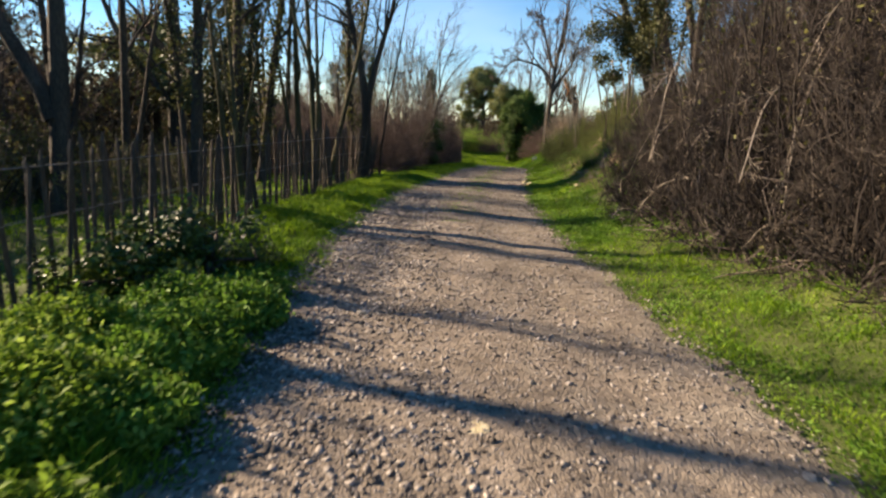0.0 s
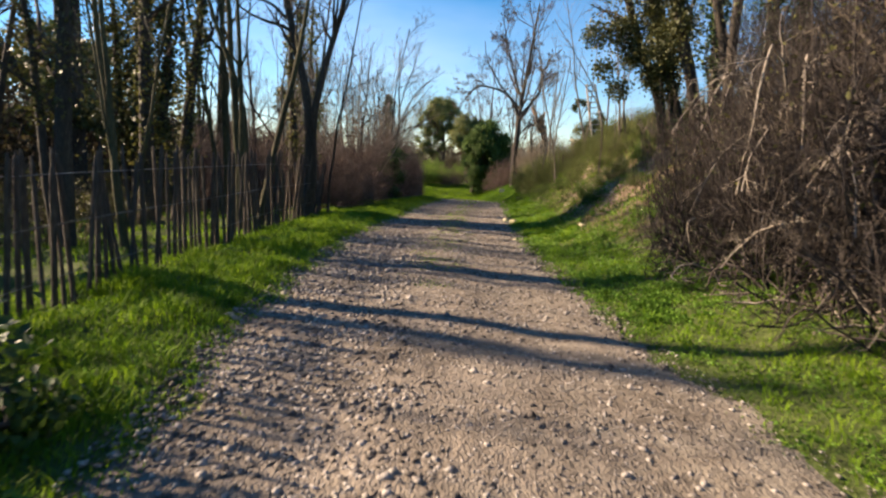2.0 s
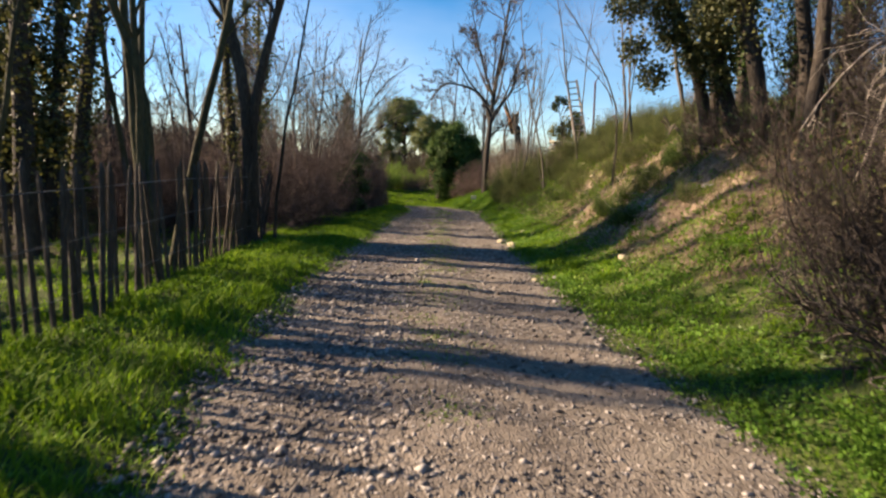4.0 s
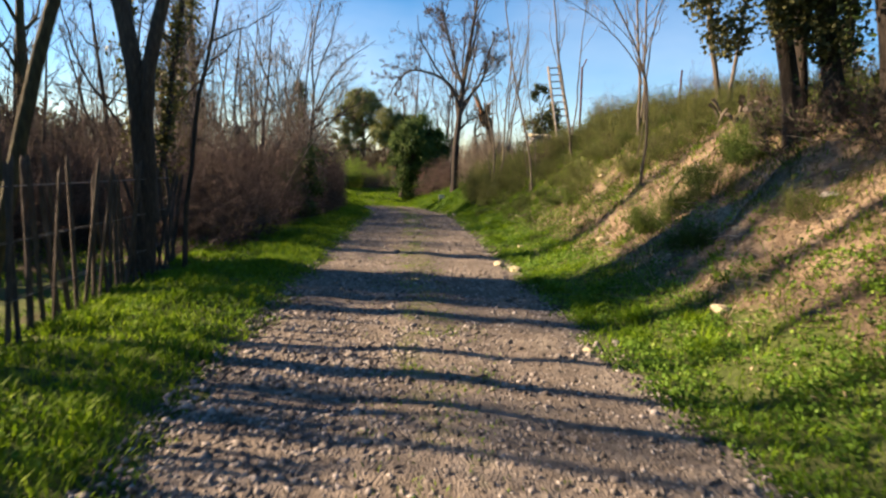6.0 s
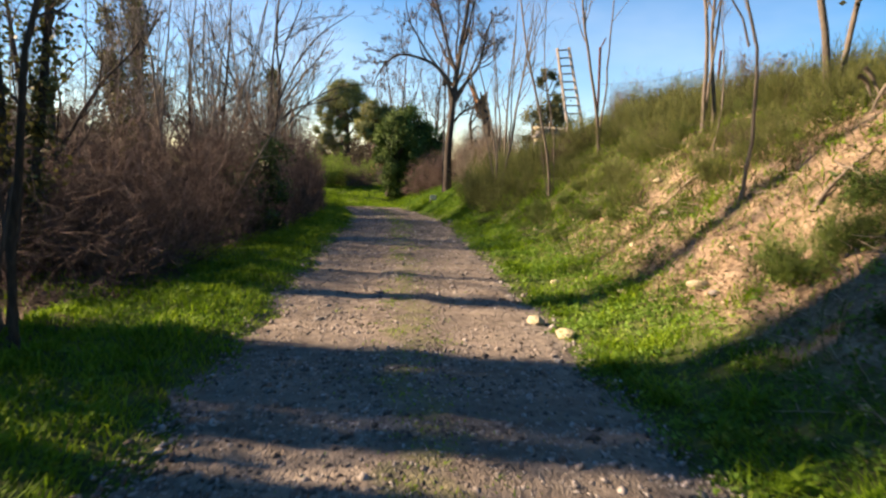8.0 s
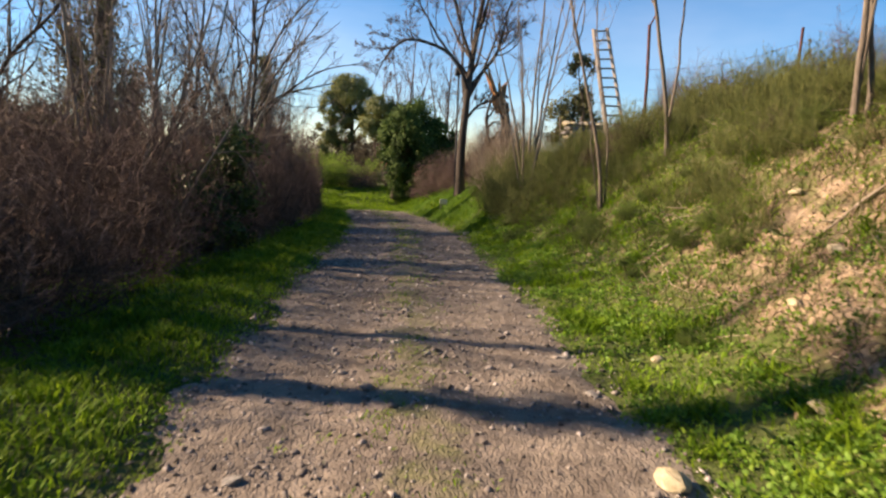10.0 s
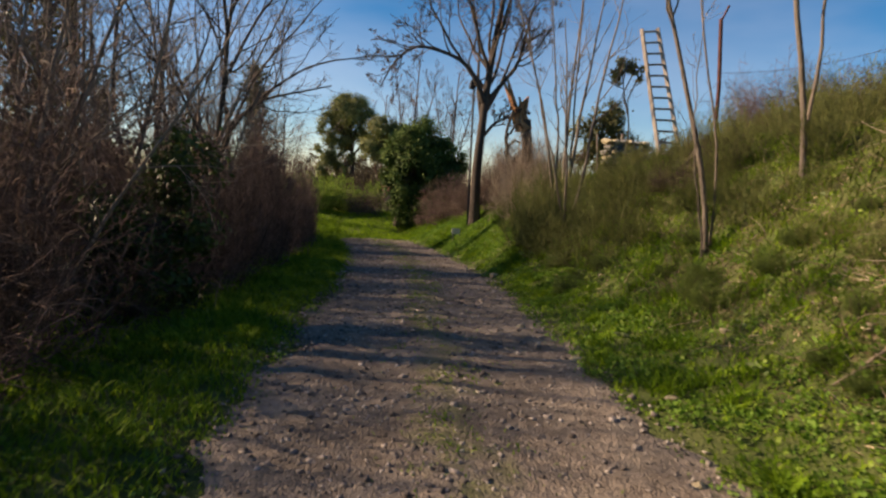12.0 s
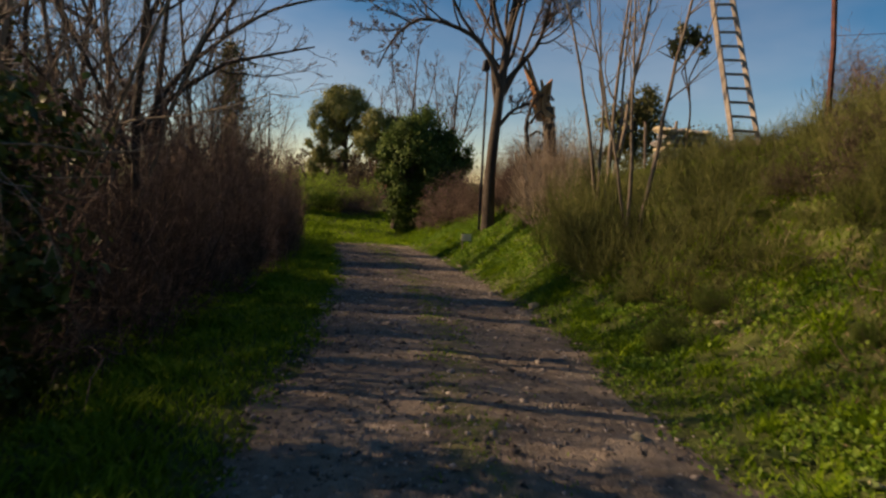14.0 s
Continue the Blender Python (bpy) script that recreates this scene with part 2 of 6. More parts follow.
def tubes(P, R, sides=3, cap=False):
    """Tubes round many polylines: P (n, k, 3), R (n, k). Returns verts and quads."""
    n, k, _ = P.shape
    T = np.empty_like(P)
    T[:, 1:-1] = P[:, 2:] - P[:, :-2]
    T[:, 0], T[:, -1] = P[:, 1] - P[:, 0], P[:, -1] - P[:, -2]
    T = unit(T)
    main = unit(P[:, -1] - P[:, 0])
    ref = np.where(np.abs(main[:, 2:3]) > 0.8, [[1.0, 0.1, 0.0]], [[0.0, 0.1, 1.0]])[:, None, :]
    U = unit(np.cross(T, ref))
    W = np.cross(T, U)
    a = np.arange(sides) * 2 * np.pi / sides
    V = P[:, :, None] + R[:, :, None, None] * (U[:, :, None] * np.cos(a)[:, None] + W[:, :, None] * np.sin(a)[:, None])
    base = (np.arange(n) * k * sides)[:, None, None]
    i = np.arange(k - 1)[None, :, None] * sides
    j = np.arange(sides)[None, None, :]
    j2 = (j + 1) % sides
    F = np.stack([base + i + j, base + i + j2, base + i + sides + j2, base + i + sides + j], -1).reshape(-1, 4)
    return V.reshape(-1, 3), F


def join(pieces):
    """Joins (verts, faces) pairs of one face size."""
    V, F, off = [], [], 0
    for v, f in pieces:
        V.append(v)
        F.append(f + off)
        off += len(v)
    return np.concatenate(V), np.concatenate(F)


def wander(rng, start, way, length, k, wiggle, lift):
    """Polylines that wander from start along way; lift bends them up or, if negative, down."""
    n = len(start)
    P = np.empty((n, k + 1, 3))
    P[:, 0] = start
    d = unit(way)
    for i in range(k):
        d = unit(d + rng.normal(0, wiggle, (n, 3)) + np.array([0, 0, 1.0]) * lift)
        P[:, i + 1] = P[:, i] + d * (length / k)[:, None]
    return P


def sprout(rng, P, R, per, lo, hi, spread, ratio, k, wiggle, lift, thin=0.6, tip=0.15):
    """Side branches from polylines."""
    n, m, _ = P.shape
    who = np.repeat(np.arange(n), per)
    t = rng.uniform(lo, hi, len(who)) * (m - 1)
    i = np.minimum(t.astype(int), m - 2)
    f = (t - i)[:, None]
    start = P[who, i] * (1 - f) + P[who, i + 1] * f
    along = unit(P[who, i + 1] - P[who, i])
    side = unit(np.cross(along, rng.normal(0, 1, (len(who), 3))))
    ang = rng.uniform(spread * 0.6, spread * 1.3, len(who))[:, None]
    way = along * np.cos(ang) + side * np.sin(ang)
    whole = np.linalg.norm(np.diff(P, axis=1), axis=2).sum(1)[who]
    length = whole * ratio * (1.15 - 0.7 * t / (m - 1)) * rng.uniform(0.6, 1.2, len(who))
    r0 = (R[who, i] * (1 - f[:, 0]) + R[who, i + 1] * f[:, 0]) * thin
    Q = wander(rng, start, way, length, k, wiggle, lift)
    S = r0[:, None] * np.linspace(1, tip, k + 1)[None]
    return Q, S


def leaf_quads(rng, at, size, flat=0.0, aspect=0.6, way=None, facing=None):
    """A folded diamond leaf at each point: 4 corners, two faces that share the rib."""
    n = len(at)
    d = unit(rng.normal(0, 1, (n, 3)) + np.array([0, 0, flat]) * 0) if way is None else unit(way + rng.normal(0, 0.35, (n, 3)))
    nrm = unit(rng.normal(0, 1, (n, 3)) + np.array([0, 0, 1.0]) * flat)
    if facing is not None:
        nrm = unit(facing + rng.normal(0, 0.45, (n, 3)))
        d = unit(np.cross(nrm, d))
    s = unit(np.cross(d, nrm))
    up = np.cross(s, d)
    L = (size * rng.uniform(0.6, 1.3, n))[:, None]
    a = at
    b = at + d * L * 0.5 + s * L * aspect * 0.5 + up * L * 0.12
    c = at + d * L
    e = at + d * L * 0.5 - s * L * aspect * 0.5 + up * L * 0.12
    V = np.stack([a, b, c, e], 1).reshape(-1, 3)
    q = (np.arange(n) * 4)[:, None]
    F = np.concatenate([q + np.array([[0, 1, 2]]), q + np.array([[0, 2, 3]])])
    return V, F


# ---- the lie of the land ----
def keys(v, xs, ys):
    return np.interp(v, xs, ys)


def right_edge(y):
    return keys(y, [-5, 2.5, 5, 7, 8.5, 11, 12.6, 14.5, 17, 20, 23, 26.7, 30, 36, 44], [1.95, 1.87, 1.8, 1.65, 1.6, 1.66, 1.75, 1.94, 2.29, 2.72, 3.1, 3.7, 4.1, 4.6, 4.6])


def left_edge(y):
    return keys(y, [-5, 2, 3.6, 5.5, 7.7, 10, 12, 14, 17.4, 21, 24, 26, 30, 37, 44], [-0.9, -1.0, -1.2, -1.3, -1.35, -1.2, -0.97, -0.65, -0.16, 0.4, 0.8, 1.15, 1.6, 1.9, 2.0])


def road_level(y):
    return keys(y, [-6, 0, 6, 9, 13, 18, 22, 27, 33, 39, 43, 47, 60, 200], [-0.15, -0.12, -0.10, -0.05, 0.0, -0.06, -0.09, -0.30, -0.65, -1.0, -1.12, -0.5, -0.2, 0.0])


def humps(x, y):
    return 0.5 * np.sin(1.9 * x + 0.7 * y) * np.sin(1.3 * y - 0.6 * x + 1.0) + 0.3 * np.sin(4.1 * x - 2.3 * y + 2) * np.sin(3.7 * y + 1.1 * x) + 0.2 * np.sin(8.7 * x + 5.2 * y) * np.sin(7.9 * y - 3 * x)


def land(x, y):
    """Height of the ground, for arrays."""
    x, y = np.asarray(x, float), np.asarray(y, float)
    z = road_level(y)
    d = x - right_edge(y)
    near = keys(d, [0, 0.5, 1, 1.5, 2, 2.6, 3.3, 4.5, 8, 20, 60], [0, 0.07, 0.28, 0.62, 1.0, 1.55, 2.1, 2.5, 2.8, 3.0, 2.0])
    late = keys(d, [0, 0.4, 1, 1.6, 3, 6, 20, 60], [0, 0.3, 0.85, 1.25, 2.1, 2.9, 3.3, 2.0])
    s = keys(y, [-5, 8, 11, 14, 24, 42, 50], [0.3, 0.4, 0.65, 1.0, 1.05, 0.9, 0.5])
    w = keys(y, [25, 30], [0, 1])
    bank = (near * (1 - w) + late * w) * s * keys(y, [38, 46, 60], [1, 0.55, 0.3])
    e = left_edge(y) - x
    low = keys(e, [0, 0.35, 1.2, 2, 3, 8, 25, 60], [0, 0.05, 0.06, 0.0, -0.12, -0.5, -0.7, -0.3])
    off = np.maximum(np.maximum(d, e), 0)
    rough = humps(x, y) * keys(off, [0, 0.5, 2, 30], [0.012, 0.045, 0.17, 0.25])
    crown = np.where((d < 0) & (e < 0), 0.03 * np.sin(np.pi * np.clip(e / np.minimum(e + d, -0.1), 0, 1)), 0)
    worn = 0.02 * np.exp(-((d + 0.75) / 0.3) ** 2) + 0.02 * np.exp(-((e + 0.75) / 0.3) ** 2)
    return z - worn + np.where(d > 0, bank, 0) + np.where(e > 0, low, 0) + rough + crown


def grid(xs, ys):
    X, Y = np.meshgrid(xs, ys)
    n, m = len(xs), len(ys)
    i = (np.arange(m - 1)[:, None] * n + np.arange(n - 1)[None]).ravel()
    return X.ravel(), Y.ravel(), np.stack([i, i + 1, i + 1 + n, i + n], 1)


def attribute(me, name, values):
    a = me.attributes.new(name, "FLOAT", "POINT")
    a.data.foreach_set("value", np.asarray(values, dtype=np.float32))


def bareness(x, y):
    """How bare and dry the bank is: 1 on the slide of loose earth, 0 in the turf."""
    d = x - right_edge(y)
    return keys(y, [12, 12.8, 15, 19, 21.5, 24, 30], [0, 0.8, 1.0, 0.75, 0.4, 0.2, 0.1]) * keys(d, [0.75, 1.25, 3.0, 4.0], [0, 1, 1, 0.5])


def shade_litter(x, y):
    d, e = x - right_edge(y), left_edge(y) - x
    # brown litter; the rise at y 12 to 15 also paints in tree shade
    a = keys(d - 0.9 * (y < 11), [0.9, 1.4, 5, 8], [0, 1, 1, 0.6]) * keys(y, [-5, 11, 12.5, 15, 16], [1, 1, 1.15, 1.1, 0.55])
    b = keys(e, [1.1, 1.6, 6, 12], [0, 1, 0.8, 0.4]) * keys(y, [9, 15, 17], [0.35, 0.5, 1])
    return np.maximum(a, b)


xs = np.concatenate([-np.geomspace(900, 7.5, 22), np.arange(-7, 11, 0.125), np.geomspace(11.5, 900, 22)])
ys = np.concatenate([-np.geomspace(900, 4.5, 18), np.arange(-4, 49, 0.16), np.geomspace(49.5, 1500, 24)])
X, Y, F = grid(xs, ys)
inside = np.minimum(right_edge(Y) - X - 0.12, X - left_edge(Y) - 0.12)
hollow = np.clip(inside / 0.25, 0, 1) * 0.09 * ((Y > -3.9) & (Y < 37.5))
ground_mesh = mesh_of("ground", np.stack([X, Y, land(X, Y) - hollow], 1), F, GROUND, True)
attribute(ground_mesh, "bare", bareness(X, Y) * 0.75)
attribute(ground_mesh, "litter", shade_litter(X, Y) * 0.75)
tagged(new("ground", ground_mesh), "rough turf and bare earth beside a gravel track", "ground", kind="structure")

u = np.linspace(-0.04, 1.04, 72)
ys = np.arange(-4, 42.0, 0.05)
U, Y, F = grid(u, ys)
wob = 0.08 * np.sin(Y * 2.3) + 0.06 * np.sin(Y * 5.1 + 1) + 0.03 * np.sin(Y * 11.3) + 0.02 * np.sin(Y * 23)
X = left_edge(Y) + wob + (right_edge(Y) + 0.8 * wob - left_edge(Y) - wob) * U
X = X - np.maximum(Y - 38, 0) ** 2 * 0.06
edge = np.minimum(U + 0.04, 1.04 - U)
rng = np.random.default_rng(5)
Z = land(X, Y) + keys(edge, [0, 0.03, 0.08], [-0.03, 0.004, 0.015]) + rng.normal(0, 0.0025, len(X))
road_mesh = mesh_of("road", np.stack([X, Y, Z], 1), F, ROAD, True)
attribute(road_mesh, "clay", keys(U, [0, 0.3, 0.55, 0.9, 1], [0.1, 0.3, 0.45, 0.6, 0.75]) * keys(Y, [0, 12, 20], [0.9, 0.8, 0.7]))
attribute(road_mesh, "tuft", 0.62 * np.exp(-((U - 0.5) / 0.13) ** 2) * keys(Y, [8, 13, 45], [0, 0.9, 1.0]) + keys(Y, [36, 41.5], [0, 0.7]))
tagged(new("road", road_mesh), "pale gravel and clay cart track with worn wheel ruts", "track", kind="structure")

# ---- plants ----
def stuff(name, me, parent=None, label=""):
    return tagged(part(name, me, parent, label), kind="stuff")


def stem_line(rng, points, k=14, jitter=0.03):
    p = np.array(points, float)
    s = np.concatenate([[0], np.cumsum(np.linalg.norm(np.diff(p, axis=0), axis=1))])
    t = np.linspace(0, s[-1], k)
    q = np.stack([np.interp(t, s, p[:, i]) for i in range(3)], 1)
    q[1:-1] = (q[:-2] + 2 * q[1:-1] + q[2:]) / 4
    q[1:] += np.cumsum(rng.normal(0, jitter, (k - 1, 3)) * [1, 1, 0.3], 0) * 0.5
    return q


def tree(rng, name, label, place, stems, bark, twig, limbs=8, order=3, low=0.35, spread=0.8, reach=0.45, lift=0.08, ivy=None, ivy_n=0, ivy_size=0.07, ivy_out=0.25, ivy_low=0.0, ivy_high=1.0, fine=4, tmin=0.0022, hanging=(), category="tree"):
    """A bare tree: stems as (points, radius at the foot, radius at the tip), limbs and twigs sprouting level by level, and ivy or leaves."""
    root = tagged(new(name), label, category)
    root.location = place
    P = np.stack([stem_line(rng, s[0]) for s in stems])
    R = np.stack([np.interp(np.linspace(0, 1, P.shape[1]), [0, 0.06, 1], [s[1] * 1.25, s[1], s[2]]) for s in stems])
    P[:, 0, 2] -= 0.15
    part("trunk", mesh_of("trunk", *tubes(P[:1], R[:1], 9), bark, True), root)
    for i in range(1, len(P)):
        part("stem", mesh_of("stem", *tubes(P[i:i + 1], R[i:i + 1], 9), bark, True), root)
    if order:
        A, S = sprout(rng, P, R, limbs, low, 0.98, spread, reach, 7, 0.16, lift, 0.55, 0.25)
        stuff("limb_growth", mesh_of("limb_growth", *tubes(A, S, 5), bark, True), root)
        pieces, B, T = [], A, S
        for level in range(order - 1):
            B, T = sprout(rng, B, T, (5, fine, 3)[level], 0.2, 0.98, 0.75, 0.5, (5, 4, 3)[level], 0.2, lift, 0.65, 0.3)
            T = np.maximum(T * 0.85, tmin)
            pieces.append(tubes(B, T, 3))
        if pieces:
            stuff("twig_growth", mesh_of("twig_growth", *join(pieces), twig), root)
    if ivy is not None:
        who = rng.integers(0, len(P), ivy_n)
        t = rng.uniform(ivy_low, ivy_high, ivy_n) * (P.shape[1] - 1.001)
        i = t.astype(int)
        c = P[who, i] + (P[who, i + 1] - P[who, i]) * (t - i)[:, None]
        lump = 0.6 + 0.4 * np.sin(c[:, 2] * 5 + who) + 0.3 * np.sin(c[:, 2] * 13 + 2 * who)
        off = unit(rng.normal(0, 1, (ivy_n, 3))) * (rng.uniform(0.25, 1, ivy_n) ** 0.6 * ivy_out * np.maximum(lump, 0.35))[:, None]
        c = c + off
        for hx, hy, hz, hr, hn in hanging:
            spot = np.array([hx, hy, hz]) - np.array(place)
            c = np.concatenate([c, spot + unit(rng.normal(0, 1, (hn, 3))) * hr * rng.uniform(0.1, 1, (hn, 1)) ** 0.5 * (0.7 + 0.5 * rng.uniform(0, 1, (hn, 1)) ** 3)])
        stuff("leaf_growth", mesh_of("leaf_growth", *leaf_quads(rng, c, ivy_size, 0.5, 0.8), ivy), root)
    return root


def gather(P, reach):
    """Keeps shoots within reach of the bush's middle."""
    r = np.linalg.norm(P[..., :2], axis=-1, keepdims=True)
    P[..., :2] *= np.tanh((r + 1e-6) / reach) * reach / (r + 1e-6)


def bush_meshes(rng, height, radius, stems, twigs, stem_mat, twig_mat, arch=0.0, wiggle=0.16, thick=0.012, leaves=0, leaf=None, leaf_size=0.05, lean=0.35, spread=0.7):
    a = rng.uniform(0, 2 * np.pi, stems)
    r = radius * 0.6 * np.sqrt(rng.uniform(0, 1, stems))
    start = np.stack([r * np.cos(a), r * np.sin(a), np.full(stems, -0.1)], 1)
    way = unit(np.stack([np.cos(a) * lean * r / radius * 1.6, np.sin(a) * lean * r / radius * 1.6, np.ones(stems)], 1) + rng.normal(0, lean * 0.6, (stems, 3)))
    P = wander(rng, start, way, height * rng.uniform(0.6, 1.15, stems), 8, wiggle, -arch)
    P[:, :, 2] = np.maximum(P[:, :, 2], 0.02 * rng.uniform(0, 1, (stems, 9)) - 0.1)
    gather(P, radius * 1.15)
    R = (thick * rng.uniform(0.5, 1.4, stems))[:, None] * np.linspace(1, 0.3, 9)[None]
    out = [("stem_growth", mesh_of("stem_growth", *tubes(P, R, 4), stem_mat))]
    Q, S = sprout(rng, P, R, max(1, twigs // stems), 0.15, 0.98, spread, 0.35, 3, 0.22, 0.02 - arch * 0.5, 0.6, 0.3)
    gather(Q, radius * 1.35)
    S = np.maximum(S, 0.0028)
    out.append(("twig_growth", mesh_of("twig_growth", *tubes(Q, S, 3), twig_mat)))
    if leaves:
        i = rng.integers(0, len(Q), leaves)
        j = rng.integers(1, Q.shape[1], leaves)
        at = Q[i, j] + rng.normal(0, 0.04, (leaves, 3))
        out.append(("leaf_growth", mesh_of("leaf_growth", *leaf_quads(rng, at, leaf_size, 0.6, 0.6), leaf)))
    return out


def plant(meshes, name, label, x, y, turn, size=1.0, tall=1.0, sink=0.0, category="bush", group=""):
    root = tagged(new(name), label, category, group)
    root.location = (x, y, float(land(x, y)) - sink)
    root.rotation_euler = (0, 0, turn)
    root.scale = (size, size, size * tall)
    for n, me in meshes:
        stuff(n, me, root)
    return root


def at_ground(x, y, up=0.0):
    return (x, y, float(land(x, y)) + up)


# ---- the fence along the left verge ----
def fence_x(y):
    return float(keys(y, [-4, 4.5, 8, 11.3, 15.4, 17.5], [-3.05, -3.0, -2.8, -2.48, -2.2, -2.1]))


def stake_mesh(rng, height):
    bm = bmesh.new()
    sides, levels = 6, 5
    rings = []
    lean = [rng.uniform(-0.012, 0.012) for _ in range(2)]
    for i in range(levels):
        f = i / (levels - 1)
        r = 0.0235 * (1 - 0.15 * f) * (1 if i < levels - 1 else 0.35)
        z = -0.3 + (height + 0.3) * (f if i < levels - 1 else 1.0) - (0.06 if i == levels - 2 else 0)
        if i == levels - 2:
            z = height - 0.07
        c = (lean[0] * math.sin(3 * f), lean[1] * math.sin(4 * f))
        rings.append([bm.verts.new((c[0] + r * (1 + 0.25 * math.sin(2.3 * k)) * math.cos(k * math.tau / sides), c[1] + 0.75 * r * math.sin(k * math.tau / sides), z)) for k in range(sides)])
    for a, b in zip(rings, rings[1:]):
        for k in range(sides):
            bm.faces.new((a[k], a[(k + 1) % sides], b[(k + 1) % sides], b[k]))
    bm.faces.new(rings[-1])
    me = bpy.data.meshes.new("stake")
    bm.to_mesh(me)
    bm.free()
    me.materials.append(STAKE)
    return me


rnd = random.Random(11)
stakes = [stake_mesh(rnd, h) for h in (1.12, 1.16, 1.2, 1.23, 1.18, 1.26, 1.08, 1.2)]
fence = tagged(new("fence"), "weathered chestnut paling fence of split stakes held by twisted wire", "fence")
fence.location = at_ground(-3.0, 3.0)
base = Vector(fence.location)
y, line = 0.3, []
while y < 17.3:
    x = fence_x(y)
    z = float(road_level(y)) + 0.06
    s = part("stake", rnd.choice(stakes), fence)
    sag = (2.5 * math.sin(y * 0.9) + 2.0 * math.sin(y * 2.3 + 1)) * (0.5 if y < 7 else 1)
    wild = 1 + 3.0 * max(0, (y - 12) / 5)
    s.location = Vector((x + rnd.uniform(-0.015, 0.015), y, z + rnd.uniform(-0.03, 0.03))) - base
    s.rotation_euler = (radians(sag + rnd.gauss(0, 1.7) * wild), radians(rnd.gauss(-1, 1.6) * wild), rnd.uniform(0, 6.28))
    line.append((x, y, z))
    y += rnd.uniform(0.115, 0.165)
line = np.array(line)
for h in (0.25, 0.65, 1.03):
    for side in (0.022, -0.022):
        w = line[::2].copy() - np.array(base)
        w[:, 2] += h
        w[:, 0] += side
        part("wire", mesh_of("wire", *tubes(w[None], np.full((1, len(w)), 0.0025), 4), WIRE), fence)

# ---- trees behind the fence and the left hedge ----
rng = np.random.default_rng(21)


def lean_stem(h, dx, dy, r, x0=0.0, y0=0.0, bow=0.0, tip=0.25):
    return ([(x0, y0, 0), (x0 + dx * 0.4 + bow, y0 + dy * 0.4, h * 0.4), (x0 + dx, y0 + dy, h)], r, r * tip)


tree(rng, "bare_tree", "slender mossy bare tree with several stems from one stool", at_ground(-2.95, 13.6),
     [lean_stem(7.5, -0.5, 0.3, 0.07), lean_stem(7.0, 1.2, 0.8, 0.06, 0.22, 0.2, 0.1), lean_stem(6.5, 0.1, -0.5, 0.05, 0.1, -0.3), ([(0.1, 0.1, 0), (0.05, 0.1, 2.2), (-0.6, 0, 4.2), (-0.9, 0, 6.5)], 0.055, 0.015)],
     BARK_MOSS, TWIG, limbs=6, order=3, low=0.4, reach=0.28, spread=0.7)
tree(rng, "forked_tree", "bare dark tree that forks low above the paling fence", at_ground(-2.15, 16.2),
     [([(-0.1, 0, 0), (0.05, 0, 1.2), (-0.05, 0, 2.6), (-0.6, 0.2, 4.6), (-0.9, 0.2, 7.5)], 0.12, 0.03), ([(0.0, 0, 0.8), (0.05, 0, 2.4), (0.7, 0, 4.4), (1.1, 0, 7.2)], 0.09, 0.02),
      ([(0.3, 0.3, 0), (0.45, 0.3, 1.6), (1.1, 0.5, 5.4)], 0.03, 0.008)],
     BARK, TWIG, limbs=8, order=3, low=0.4, reach=0.3)
tree(rng, "ivy_clad_tree", "bare tree with an ivy-wrapped trunk beside the paling fence", at_ground(-3.0, 19.3),
     [lean_stem(7, -0.3, 0.5, 0.11), lean_stem(6, 0.8, 0, 0.06, 0.1)], BARK, TWIG, limbs=9, low=0.4, reach=0.3, ivy=OLIVE, ivy_n=3500, ivy_out=0.35, ivy_size=0.07, ivy_high=0.65)
tree(rng, "ivy_clad_tree", "tall tree with a dark trunk wrapped in thick ivy", at_ground(-5.6, 16.2),
     [lean_stem(8, 0.2, 0.3, 0.17), lean_stem(7.5, 0.9, 0.2, 0.13, 0.5, 0.3)], BARK, TWIG, limbs=7, low=0.45, reach=0.25, ivy=OLIVE, ivy_n=3500, ivy_out=0.4, ivy_size=0.08, ivy_low=0.1, ivy_high=0.65)
tree(rng, "ivy_clad_tree", "tall tree smothered from foot to crown in dark ivy", at_ground(-6.4, 17.8),
     [lean_stem(8.5, 0.1, 0.1, 0.2), lean_stem(7.5, 0.7, 0.1, 0.12, 0.3), lean_stem(7.0, -0.5, 0.3, 0.1, -0.2)], BARK, TWIG, limbs=9, low=0.3, reach=0.22, ivy=IVY_OLD, ivy_n=14000, ivy_out=0.95, ivy_size=0.09, ivy_low=0.2, ivy_high=0.95)
tree(rng, "mossy_tree", "upright mossy bare tree in the copse", at_ground(-4.3, 17.6), [lean_stem(7.5, -0.3, 0.3, 0.10), lean_stem(7, -1.1, 0.3, 0.06, -0.1)], BARK_MOSS, TWIG, limbs=9, low=0.35, reach=0.25)
tree(rng, "bare_tree", "upright thin bare tree in the copse", at_ground(-5.8, 21.5), [lean_stem(7.5, 0.3, 0.3, 0.12)], BARK_MOSS, TWIG, limbs=9, low=0.3, reach=0.25)
tree(rng, "dark_tree", "large old tree with a broad dark trunk and low limbs", at_ground(-8.6, 19.2), [lean_stem(11, -0.2, 0.3, 0.26), ([(0, 0, 2.2), (-1.2, -0.3, 3.6), (-2.6, -0.4, 7)], 0.13, 0.03), ([(0, 0, 2.6), (1.3, -0.4, 2.3), (3.0, -0.8, 3.0)], 0.07, 0.02)],
     BARK, TWIG, limbs=10, low=0.25, reach=0.3, ivy=IVY_OLD, ivy_n=3000, ivy_out=0.5, ivy_size=0.09, ivy_high=0.42)
